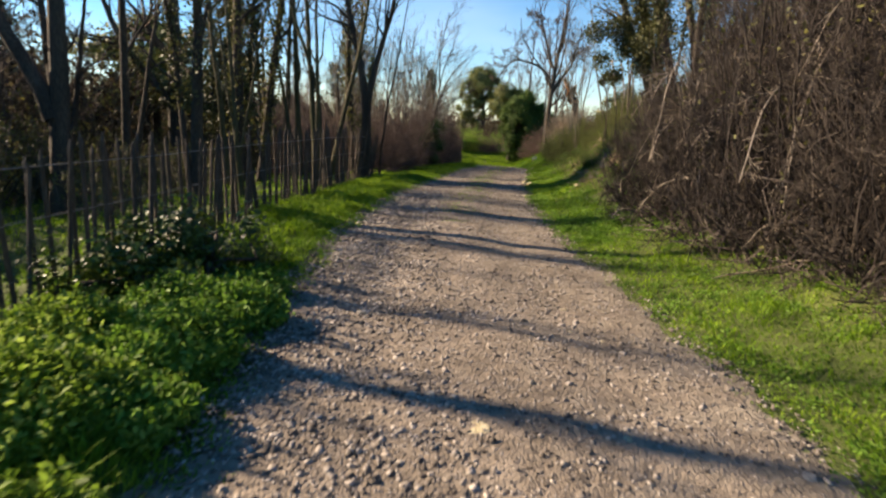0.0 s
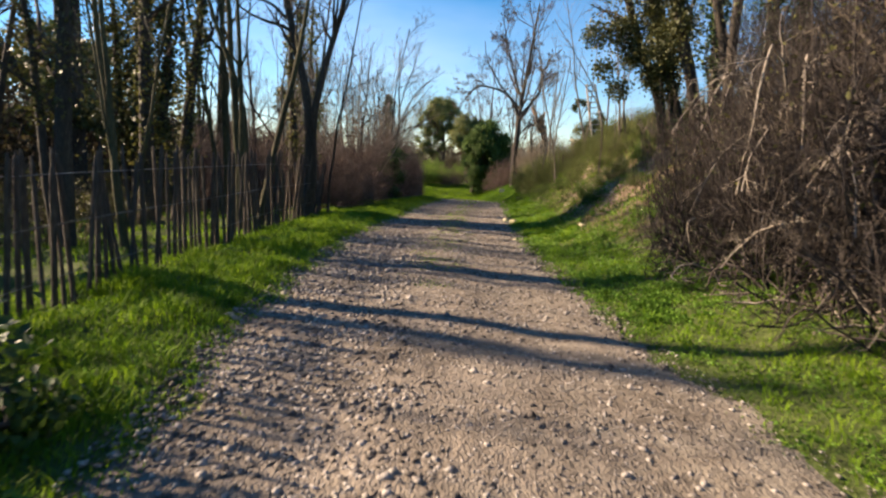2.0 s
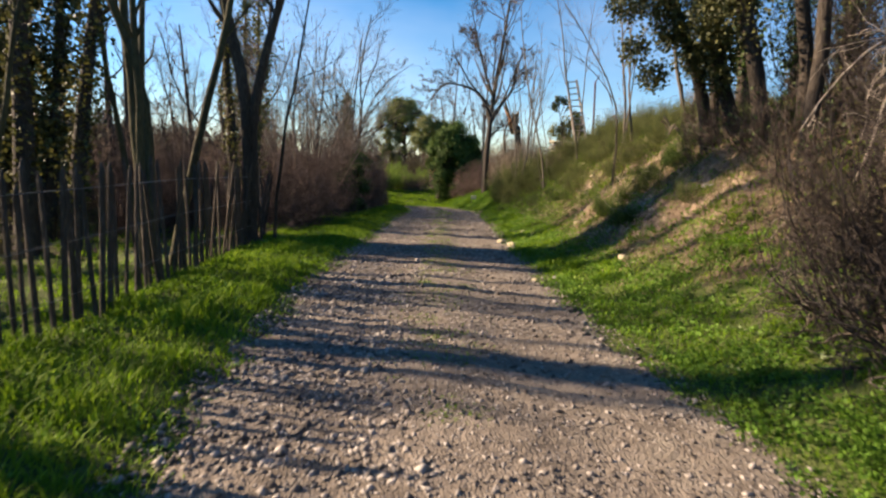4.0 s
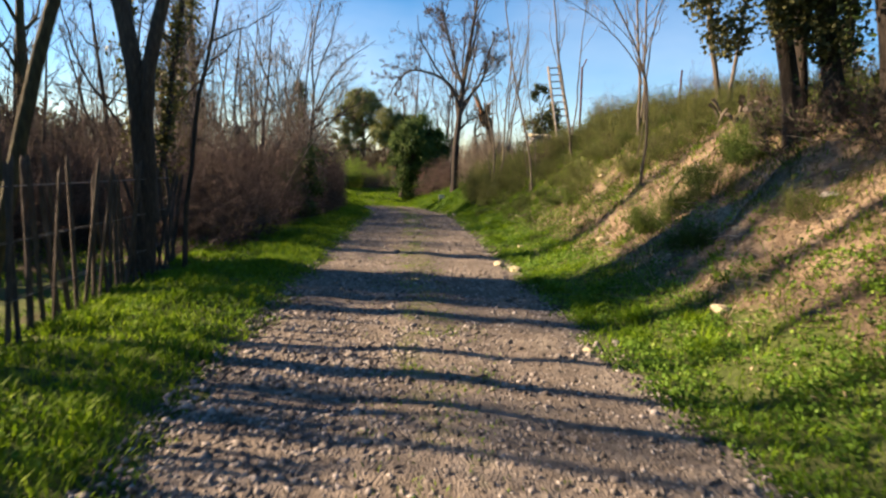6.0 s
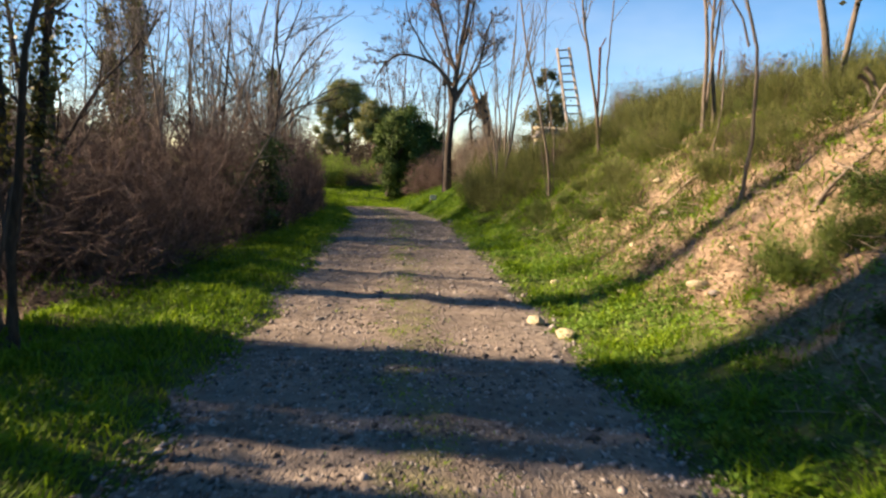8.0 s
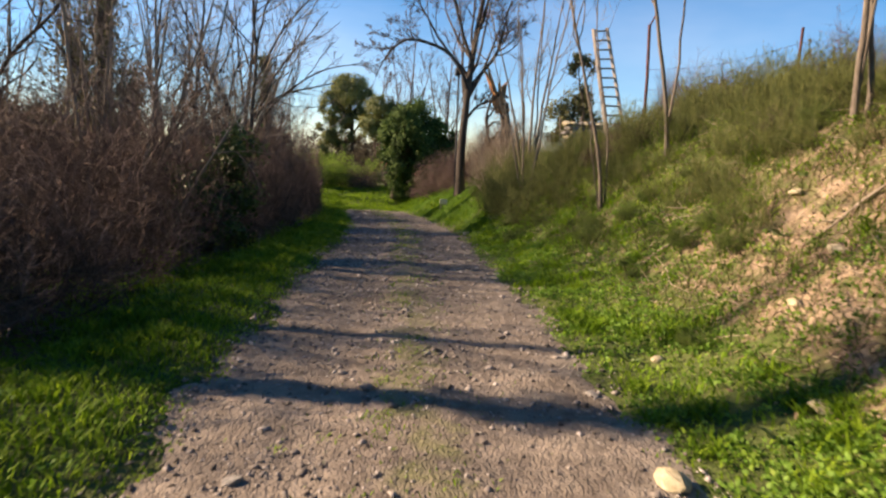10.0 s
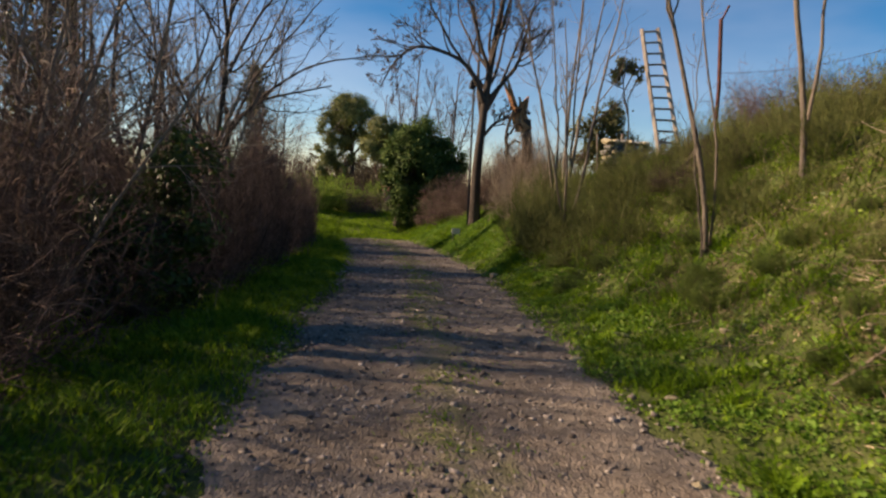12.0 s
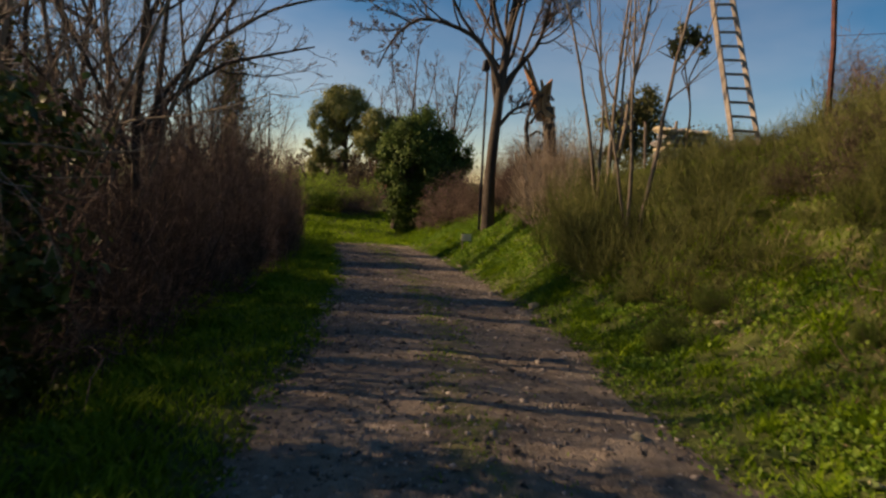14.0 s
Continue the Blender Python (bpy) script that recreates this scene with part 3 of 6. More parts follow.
tree(rng, "dark_tree", "old tree with a thick forked trunk near the fence", at_ground(-6.6, 10.2), [lean_stem(10, 0.2, 0.3, 0.17), ([(0, 0, 1.8), (-0.9, 0.1, 3.4), (-2.0, 0.2, 6.5)], 0.13, 0.03)], BARK, TWIG, limbs=10, low=0.3, reach=0.3)
for x, y, h, r in ((-4.9, 13.6, 7, 0.07), (-7.6, 25, 10, 0.12), (-9.8, 15.5, 10, 0.14), (-6.9, 13.0, 9, 0.10), (-11, 23, 10, 0.16), (-13, 17, 10, 0.18), (-6.0, 28, 9, 0.1), (-9, 30, 10, 0.12), (-3.8, 11.2, 7, 0.045), (-12.5, 12, 9, 0.15), (-8.6, 7.5, 8, 0.12)):
    h = h * (0.72 if y > 14 else 0.9)
    tree(rng, "bare_tree", "bare winter tree with upright grey-brown limbs", at_ground(x, y), [lean_stem(h, rng.uniform(-0.6, 0.6), rng.uniform(-0.4, 0.4), r), lean_stem(h * 0.85, rng.uniform(-1.4, 1.4), 0, r * 0.6, 0.05)], BARK_MOSS if x > -6 else BARK, TWIG, limbs=7, low=0.35, reach=0.26)
tree(rng, "bare_tree", "dark bare trunk with a ruff of old ivy behind the fence", at_ground(-4.9, 11.8), [lean_stem(6.5, 0.1, 0.3, 0.13), lean_stem(6, -0.8, 0.4, 0.07, -0.1)], BARK, TWIG, limbs=8, low=0.35, reach=0.28, ivy=IVY_OLD, ivy_n=2500, ivy_out=0.3, ivy_size=0.06, ivy_low=0.3, ivy_high=0.8)
tree(rng, "bare_tree", "stout bare tree rooted behind the fence", at_ground(-6.8, 5.3), [lean_stem(6.5, 0.3, 0.3, 0.13), lean_stem(6, 0.9, 0.1, 0.06, 0.1)], BARK, TWIG, limbs=5, low=0.3, reach=0.35)
tree(rng, "ivy_clad_tree", "tall narrow tree wrapped in ivy above the hedge", at_ground(-4.6, 31), [lean_stem(9.5, 0.1, 0.3, 0.13), lean_stem(7, -0.9, 0, 0.08)], BARK, TWIG, limbs=10, low=0.3, reach=0.28, ivy=OLIVE, ivy_n=4500, ivy_out=0.6, ivy_size=0.1, ivy_low=0.15, ivy_high=0.9)
tree(rng, "spreading_tree", "grey bare tree with wide curving limbs over the hedge", at_ground(-1.0, 28.2), [([(0, 0, 0), (0.1, 0, 2.0), (0.25, 0, 3.6), (0.5, 0, 6.0)], 0.048, 0.014), ([(0.1, 0, 1.8), (0.8, 0, 3.4), (1.9, 0.1, 4.8)], 0.032, 0.009), ([(0.1, 0, 2.0), (-0.7, 0, 3.6), (-1.4, 0, 5.4)], 0.032, 0.009), ([(0.15, 0, 2.4), (0.9, 0, 3.0), (2.0, 0, 3.3)], 0.035, 0.01)],
     BARK, TWIG_GREY, limbs=9, low=0.2, reach=0.45, spread=0.7, lift=0.02)
tree(rng, "spreading_tree", "bare tree with pale leaning stems in the hedge", at_ground(-1.6, 25.2), [lean_stem(5.5, 1.2, -0.3, 0.028), lean_stem(5.0, -0.8, 0.3, 0.028, 0.1), lean_stem(4.2, 1.9, -0.4, 0.025, 0.3), lean_stem(6.0, 0.1, 0.2, 0.03, -0.3)], BARK_PALE, TWIG_GREY, limbs=9, low=0.25, reach=0.4, spread=0.7, lift=0.0)
tree(rng, "cypress", "small dark conical evergreen wrapped in dead creeper", at_ground(-1.25, 38.5), [lean_stem(6.0, 0, 0, 0.07)], BARK, TWIG, limbs=14, low=0.1, reach=0.14, order=2, ivy=IVY_OLD, ivy_n=11000, ivy_out=0.6, ivy_size=0.08, ivy_high=0.98)
tree(rng, "spreading_tree", "dark bare tree with long curving limbs above the hedge", at_ground(-0.5, 26.2), [([(0, 0, 0), (-0.1, 0, 1.6), (0.05, 0, 3.0), (-0.1, 0, 4.6), (0.2, 0, 6.2)], 0.042, 0.012), ([(0, 0, 1.9), (0.5, 0.1, 2.6), (1.2, 0.2, 3.1), (2.1, 0.2, 3.3)], 0.024, 0.007), ([(0.0, 0, 2.6), (0.5, 0.1, 3.6), (1.1, 0, 4.3), (1.8, 0, 4.8)], 0.024, 0.007), ([(-0.1, 0, 1.6), (-0.7, 0, 2.8), (-1.3, 0, 3.6), (-1.5, 0, 5.0)], 0.024, 0.007), ([(0, 0, 3.2), (0.4, 0, 4.4), (0.7, 0, 5.8)], 0.022, 0.007)],
     BARK, TWIG, limbs=8, order=3, low=0.2, reach=0.42, spread=0.75, lift=0.06, fine=4, tmin=0.003)
for x, y, h in ((-3.0, 30.2, 6.4), (-4.4, 24.4, 6.0)):
    tree(rng, "spreading_tree", "dark bare tree with crooked spreading limbs in the copse", at_ground(x, y), [([(0, 0, 0), (0.1, 0, h * 0.3), (-0.1, 0, h * 0.6), (0.2, 0, h)], 0.055, 0.014), ([(0, 0, h * 0.28), (0.7, 0, h * 0.5), (1.5, 0, h * 0.62), (1.9, 0, h * 0.85)], 0.036, 0.010), ([(0, 0, h * 0.3), (-0.8, 0, h * 0.5), (-1.3, 0, h * 0.65), (-1.7, 0, h * 0.9)], 0.036, 0.010)],
         BARK, TWIG, limbs=11, order=3, low=0.2, reach=0.42, spread=0.8, lift=0.03, fine=4, tmin=0.003)
tree(rng, "ivy_clad_tree", "tall tree smothered in ivy above the hedge", at_ground(-6.0, 36.5), [lean_stem(11, 0, 0, 0.16), lean_stem(6, -0.9, 0, 0.1), lean_stem(5, 0.9, 0.2, 0.1)], BARK, TWIG, limbs=9, low=0.3, reach=0.25, ivy=IVY_OLD, ivy_n=15000, ivy_out=0.75, ivy_size=0.10, ivy_low=0.1, ivy_high=0.98)
for x, y in ((-2.6, 33), (-1.4, 38), (-3.2, 42), (-0.6, 46), (-5.5, 38), (-2.3, 29.5), (-1.2, 33.5)):
    tree(rng, "bare_tree", "far bare tree with fine grey twigs", at_ground(x, y), [lean_stem(rng.uniform(4.8, 6.5), rng.uniform(-0.6, 0.6), 0, 0.06), lean_stem(4.5, rng.uniform(-1.6, 1.6), 0, 0.04)], BARK, TWIG_GREY, limbs=9, low=0.25, reach=0.35)

for x, y, h in ((-3.2, 26.0, 5.4), (-2.4, 27.5, 5.0), (-3.6, 28.2, 5.6), (-4.6, 26.0, 6.0), (-2.0, 31.0, 5.0), (-1.0, 35.5, 4.6), (-0.4, 40.5, 4.6), (-5.0, 34.5, 6.0), (-6.6, 27.5, 6.4), (-3.0, 33.0, 5.4), (-0.9, 26.2, 4.4), (-0.6, 30.8, 4.4), (-7.5, 31, 6.5), (-5.0, 29.5, 6.0)):
    tree(rng, "bare_tree", "thin bare tree with a haze of upright twigs", at_ground(x, y), [lean_stem(h, rng.uniform(-0.5, 0.9), 0, 0.035), lean_stem(h * 0.9, rng.uniform(-1.2, 0.4), 0.2, 0.03, 0.15), lean_stem(h * 0.8, rng.uniform(0.2, 1.4), -0.2, 0.025, -0.1)], BARK_PALE, TWIG_GREY, limbs=9, low=0.25, reach=0.42, spread=0.6, lift=0.07, fine=6)

for x, y, h in ((-8.5, 9, 5.2), (-9.5, 12.5, 5.4), (-10.5, 16, 5.2), (-8.8, 22, 5.2), (-9.5, 26, 5.4), (-8.0, 29, 5.2), (-12, 10, 5), (-13, 20, 5.2), (-12, 29, 5.5), (-11.5, 33, 5.5), (-7.8, 34, 5.2), (-13, 14, 5)):
    tree(rng, "bare_tree", "grey bare scrub tree with a dense haze of twigs", at_ground(x, y), [lean_stem(h, rng.uniform(-0.5, 0.9), 0, 0.05), lean_stem(h * 0.85, rng.uniform(-1.6, -0.4), 0.2, 0.04, 0.15), lean_stem(h * 0.8, rng.uniform(0.6, 1.6), -0.2, 0.035, -0.1)], BARK, TWIG, limbs=10, low=0.15, reach=0.42, spread=0.7, lift=0.05, fine=6, tmin=0.006)
tree(rng, "spreading_tree", "pale many-stemmed bare tree leaning out of the hedge", at_ground(-1.7, 22.6), [lean_stem(4.6, 1.3, 0.6, 0.026), lean_stem(4.2, 0.5, 0.9, 0.027, 0.1), lean_stem(3.6, 1.9, 0.8, 0.02, 0.3), lean_stem(4.8, -0.4, 0.2, 0.028, -0.3)], BARK_PALE, TWIG_GREY, limbs=9, low=0.25, reach=0.4, spread=0.7, lift=0.0, tmin=0.003)

# ---- hedges and thickets ----
rng = np.random.default_rng(33)
hedge_types = [bush_meshes(rng, 2.75, 1.15, 75, 2600, TWIG_RED, TWIG_RED, wiggle=0.32, thick=0.007, lean=0.75, spread=1.15) for _ in range(4)]
tangle_types = [bush_meshes(rng, 5.2, 1.3, 80, 2300, BRAMBLE, BRAMBLE, arch=0.03, wiggle=0.27, thick=0.011, lean=0.5, spread=1.0, leaves=900, leaf=OLIVE, leaf_size=0.06) for _ in range(3)]
foot_types = [bush_meshes(rng, 2.6, 1.1, 90, 1200, BRAMBLE, BRAMBLE, arch=0.06, wiggle=0.26, thick=0.008, lean=0.55) for _ in range(2)]
arch_types = [bush_meshes(rng, 2.6, 1.1, 30, 260, TWIG_GREY, TWIG_GREY, arch=0.24, wiggle=0.18, thick=0.012, lean=0.9) for _ in range(2)]
copse_types = [bush_meshes(rng, 2.4, 1.3, 45, 330, TWIG, TWIG, arch=0.03, wiggle=0.2, thick=0.012, leaves=1300, leaf=OLIVE, leaf_size=0.09) for _ in range(2)]


def hedge_face(y):
    return float(keys(y, [16, 17.5, 19.1, 23.5, 27, 33.3, 42], [-2.0, -1.6, -1.25, -0.55, 0.1, 0.65, 0.75]))


for row, (back, step) in enumerate(((0.8, 1.15), (2.1, 1.6), (3.4, 2.2))):
    y = 18.8 + row * 1.3
    while y < 43:
        x = hedge_face(y) - back - rng.uniform(0, 0.25)
        plant(hedge_types[rng.integers(4)], "hedge_bush", "reddish-brown leafless hedge bush with dense upright twigs", x, y, rng.uniform(0, 6.28), rng.uniform(0.85, 1.1), rng.uniform(0.95, 1.2) * float(keys(y, [17, 22, 28, 43], [0.85, 0.95, 1.08, 1.25])) * (1 - 0.12 * row) * (0.78 if y < 20.5 else rng.choice([0.85, 1.0, 1.15])), group="hedge bushes along the left verge")
        y += step * rng.uniform(0.85, 1.2) * (1.25 if y < 24 else 1.1 if y < 30 else 1.4)

for x, y, s in ((-3.7, 20.4, 0.95), (-4.9, 19.6, 1.0), (-4.6, 22.6, 1.1), (-6.0, 21.6, 1.1), (-5.4, 25.0, 1.2), (-4.2, 28.6, 1.3), (-5.2, 30.5, 1.45), (-6.4, 33.0, 1.4)):
    plant(hedge_types[rng.integers(4)], "hedge_bush", "reddish-brown leafless hedge bush with dense upright twigs", x, y, rng.uniform(0, 6.28), s, 1.0, group="hedge bushes along the left verge")
for x, y, s, t in ((5.2, 3.6, 1.0, 0.95), (4.75, 4.8, 1.0, 1.0), (4.4, 6.0, 1.05, 1.0), (4.2, 7.2, 1.0, 1.0), (4.0, 8.5, 0.95, 0.62), (3.85, 9.7, 0.8, 0.4), (5.9, 5.5, 1.15, 1.1), (5.6, 7.4, 1.15, 1.1), (5.3, 9.3, 1.0, 0.85), (6.9, 8.4, 1.2, 1.0), (6.6, 10.8, 1.1, 0.8), (5.9, 12.0, 0.9, 0.6), (6.4, 13.4, 1.0, 0.6), (5.2, 10.8, 0.8, 0.45), (7.0, 4.4, 1.2, 1.1)):
    plant(tangle_types[rng.integers(3)], "thicket_bush", "tall leafless brown thicket of tangled twigs beside the track", x, y, rng.uniform(0, 6.28), s, t, group="thicket bushes")
for x, y, s in ((4.25, 4.0, 1.0), (3.95, 5.0, 1.0), (3.7, 6.0, 1.0), (3.55, 7.0, 1.0), (3.4, 8.0, 1.0), (3.3, 9.0, 0.9), (3.3, 9.8, 0.75), (4.7, 3.1, 1.0), (4.9, 5.4, 1.15), (3.95, 4.0, 0.85), (4.3, 3.2, 0.95), (3.75, 4.9, 0.85), (5.4, 4.4, 1.3), (4.6, 9.9, 1.0), (4.4, 8.2, 1.0), (4.8, 6.4, 1.0)):
    plant(foot_types[rng.integers(2)], "thicket_bush", "dense low tangle of brown stems beside the track", x, y, rng.uniform(0, 6.28), s, 1.0, group="thicket bushes")
for x, y, s in ((4.5, 4.3, 1.0), (4.0, 5.6, 1.0), (3.75, 6.8, 0.95), (3.55, 7.9, 0.9), (3.4, 9.0, 0.85), (3.4, 9.9, 0.7), (4.1, 10.6, 0.8)):
    plant(arch_types[rng.integers(2)], "bramble", "arching pale bramble canes at the foot of the thicket", x, y, rng.uniform(0, 6.28), s, 0.85, group="brambles at the thicket foot")
for i in range(18):
    x, y = -rng.uniform(5.3, 8), rng.uniform(4, 26)
    plant(copse_types[rng.integers(2)], "copse_bush", "low brown brush behind the paling fence", x, y, rng.uniform(0, 6.28), rng.uniform(0.45, 0.6), 0.9, group="undergrowth in the copse")
for i in range(50):
    x, y = -rng.uniform(8.5, 17), rng.uniform(2, 38)
    if i > 30:
        x, y = -rng.uniform(7.5, 11), rng.uniform(2, 26)
    plant(copse_types[rng.integers(2)], "copse_bush", "scrubby undergrowth bush with olive leaves", x, y, rng.uniform(0, 6.28), rng.uniform(0.6, 1.0), 1.0, group="undergrowth in the copse")

rng = np.random.default_rng(57)
for x, y, dx, dy, h, r in ((4.6, 5.2, -0.9, 1.3, 2.0, 0.028), (4.9, 4.4, -0.7, 1.0, 2.6, 0.03), (4.5, 6.6, -1.0, 0.9, 1.7, 0.024), (4.3, 7.4, -0.7, 1.4, 2.2, 0.03), (4.1, 8.2, -0.9, 0.6, 1.4, 0.02), (5.0, 6.0, -1.3, 1.2, 3.2, 0.035), (4.7, 7.9, -1.2, 0.8, 2.9, 0.03), (4.0, 9.2, -0.7, 0.7, 1.2, 0.018), (5.0, 5.0, -1.1, -0.5, 2.4, 0.025), (4.4, 5.9, -0.8, -0.6, 1.5, 0.02)):
    tree(rng, "dead_limb", "pale dry dead limb leaning out of the thicket", at_ground(x, y), [([(0, 0, 0), (dx * 0.3, dy * 0.3, h * 0.5), (dx * 0.75, dy * 0.75, h * 0.85), (dx, dy, h)], r, r * 0.3)], BARK_PALE, TWIG_GREY, limbs=9, order=3, low=0.25, reach=0.3, spread=0.9, lift=-0.04, tmin=0.003)

for i in range(60):
    y = rng.uniform(2.6, 10.2)
    x = float(keys(y, [2.5, 4.4, 5.9, 8.8, 10.2], [4.3, 3.75, 3.3, 2.9, 3.2])) + rng.uniform(0.2, 0.9)
    out, along, h = rng.uniform(0.3, 1.0), rng.uniform(-1.4, 1.2), rng.uniform(0.6, 3.0)
    r = rng.uniform(0.010, 0.023)
    tree(rng, "bramble_cane", "long pale cane arching out of the thicket", at_ground(x, y), [([(0.5, 0, 0), (0.3, along * 0.15, h * 0.6), (-0.1 * out, along * 0.45, h), (-0.55 * out, along * 0.8, h * 0.8), (-0.8 * out, along, h * rng.uniform(0.25, 0.6))], r, r * 0.35)], CANE, CANE, limbs=6, order=2, low=0.2, reach=0.22, spread=0.9, lift=-0.05)

# ---- the bank on the right ----
rng = np.random.default_rng(44)
ivy_trunks = "dark leaning trunk wrapped in ivy on the bank"
HANGING = [(3.5, 14.6, 3.1, 0.3, 500), (3.8, 14.6, 2.75, 0.3, 600), (4.05, 14.6, 3.4, 0.4, 1300), (3.3, 14.6, 3.7, 0.35, 700), (3.8, 14.6, 3.8, 0.4, 1200), (4.4, 14.5, 3.0, 0.35, 1100)]
tree(rng, "ivy_clad_tree", ivy_trunks, at_ground(4.88, 14.75), [([(0, 0, 0), (-0.3, 0, 1.1), (-0.75, 0, 2.0), (-1.1, 0, 3.0), (-1.35, 0.1, 5.0)], 0.10, 0.04), ([(0.15, 0.1, 0), (0.0, 0.2, 2), (0.1, 0.3, 5)], 0.07, 0.03)], BARK, TWIG, limbs=9, low=0.4, reach=0.35, ivy=IVY_OLD, ivy_n=7500, ivy_out=0.85, ivy_size=0.055, ivy_low=0.42, lift=-0.02, hanging=HANGING)
tree(rng, "ivy_clad_tree", "thick dark trunk with shaggy hanging ivy", at_ground(4.97, 14.3), [([(0, 0, 0), (-0.3, 0, 1.1), (-0.75, 0, 2.3), (-1.0, 0, 5.0)], 0.10, 0.05)], BARK, TWIG, limbs=7, low=0.45, reach=0.3, ivy=IVY_OLD, ivy_n=9000, ivy_out=0.5, ivy_size=0.055, ivy_low=0.2, lift=-0.02, hanging=[(4.3, 14.0, 3.4, 0.45, 1200), (4.6, 14.2, 2.7, 0.3, 600)])
tree(rng, "ivy_clad_tree", "broad dark trunk with ivy high up", at_ground(5.0, 13.7), [([(0, 0, 0), (-0.25, 0, 1.0), (-0.65, 0, 2.2), (-0.8, 0, 5.2)], 0.11, 0.07)], BARK, TWIG, limbs=7, low=0.45, reach=0.3, ivy=IVY_OLD, ivy_n=9000, ivy_out=0.5, ivy_size=0.055, ivy_low=0.28)
tree(rng, "bare_tree", "straight broad dark trunk on the bank edge", at_ground(5.1, 13.3), [([(0.15, 0, 0), (0.1, 0, 1.0), (-0.35, 0, 2.3), (-0.5, 0, 5.2)], 0.09, 0.06)], BARK, TWIG, limbs=7, low=0.5, reach=0.3, ivy=IVY_OLD, ivy_n=1500, ivy_out=0.5, ivy_low=0.6)
tree(rng, "bare_tree", "straight brown trunk with ivy high up", at_ground(4.9, 12.7), [([(0, 0, 0), (0.0, 0, 1.2), (-0.05, 0, 2.3), (0.1, 0, 5.5)], 0.085, 0.06)], BARK, TWIG, limbs=8, low=0.5, reach=0.35, ivy=IVY_OLD, ivy_n=3500, ivy_out=0.6, ivy_low=0.45, ivy_size=0.055)
tree(rng, "bare_tree", "pale bare trunk behind the thicket", at_ground(6.2, 9.5), [lean_stem(7.5, -0.4, 0, 0.11), lean_stem(7, 0.6, 0, 0.08, 0.2)], BARK_MOSS, TWIG, limbs=10, low=0.3, reach=0.35, ivy=IVY, ivy_n=3500, ivy_out=0.8, ivy_size=0.07, ivy_low=0.5)
tree(rng, "bare_tree", "bare trunk rising from the thicket", at_ground(5.6, 6.2), [lean_stem(6.5, -0.5, 0.3, 0.07), lean_stem(6, 0.5, -0.4, 0.06, 0.1)], BARK, TWIG, limbs=10, low=0.2, reach=0.4, ivy=OLIVE, ivy_n=2500, ivy_out=0.9, ivy_size=0.06, ivy_low=0.5)
for x, y, h in ((7.2, 17.6, 7.5), (8.2, 16.2, 8), (9.0, 18.5, 8)):
    tree(rng, "ivy_clad_tree", "ivy-covered tree standing on top of the bank", at_ground(x, y), [lean_stem(h, rng.uniform(-0.3, 0.3), 0, 0.12), lean_stem(h * 0.9, rng.uniform(-0.8, 0.6), 0, 0.08, 0.15)], BARK, TWIG, limbs=8, low=0.35, reach=0.3, ivy=IVY, ivy_n=3000, ivy_out=0.5, ivy_size=0.1, ivy_low=0.1, ivy_high=0.8)
tree(rng, "bare_tree", "two pale leaning trunks on top of the bank", at_ground(6.4, 18.2), [([(0, 0, 0), (-0.35, 0, 1.3), (-0.6, 0, 5)], 0.045, 0.02), ([(0.1, 0, 0), (0.1, 0, 1.5), (0.3, 0, 5)], 0.035, 0.015)], SAPLING, TWIG, limbs=6, low=0.3, reach=0.3, ivy=IVY_OLD, ivy_n=1500, ivy_out=0.3, ivy_low=0.25)


sucker_types = [bush_meshes(rng, 0.9, 0.5, 40, 420, TWIG, TWIG, wiggle=0.2, thick=0.006, lean=0.7, leaves=250, leaf=IVY, leaf_size=0.045) for _ in range(2)]
for x, y, s in ((4.75, 14.6, 1.0), (4.85, 14.0, 1.1), (4.8, 13.4, 1.0), (4.7, 12.9, 0.9), (5.3, 14.4, 1.2), (5.4, 13.2, 1.2), (5.2, 15.4, 0.9), (4.5, 12.3, 0.8), (5.1, 12.2, 1.1), (5.9, 13.8, 1.3)):
    plant(sucker_types[rng.integers(2)], "root_brush", "dark shaggy brush of suckers round the trunk feet", x, y, rng.uniform(0, 6.28), s, rng.uniform(0.7, 1.1), group="brush round the trunk feet")


def sapling(x, y, stems, label, bark=None, twigs=5, order=2, name="sapling", reach=0.3):
    tree(rng, name, label, at_ground(x, y), stems, bark or SAPLING, TWIG_GREY, limbs=twigs, order=order, low=0.4, reach=reach, spread=0.6)


sapling(4.33, 17.0, [([(0, 0, 0), (0.0, 0, 1.1), (-0.15, 0, 1.7), (-0.55, 0, 2.4), (-1.2, 0.1, 3.4)], 0.020, 0.006), ([(-0.1, 0, 1.6), (-0.75, 0, 2.2), (-1.4, 0, 2.5)], 0.010, 0.003)], "thin pale sapling bending over on the bare bank", twigs=8)
sapling(5.15, 18.6, [([(0, 0, 0), (0, 0, 1.0), (-0.1, 0, 1.9)], 0.014, 0.004)], "short pale stick-like sapling on the bank")
sapling(5.7, 19.6, [([(0, 0, 0), (-0.2, 0, 1.4), (-0.5, 0, 3.4)], 0.032, 0.012), ([(0.15, 0, 0), (-0.05, 0, 1.6), (-0.2, 0, 3.6)], 0.029, 0.010), ([(0.0, 0, 0.5), (0.1, 0, 2), (0.6, 0, 3.8)], 0.018, 0.006)], "cluster of pale bare saplings on the bank top", twigs=7)
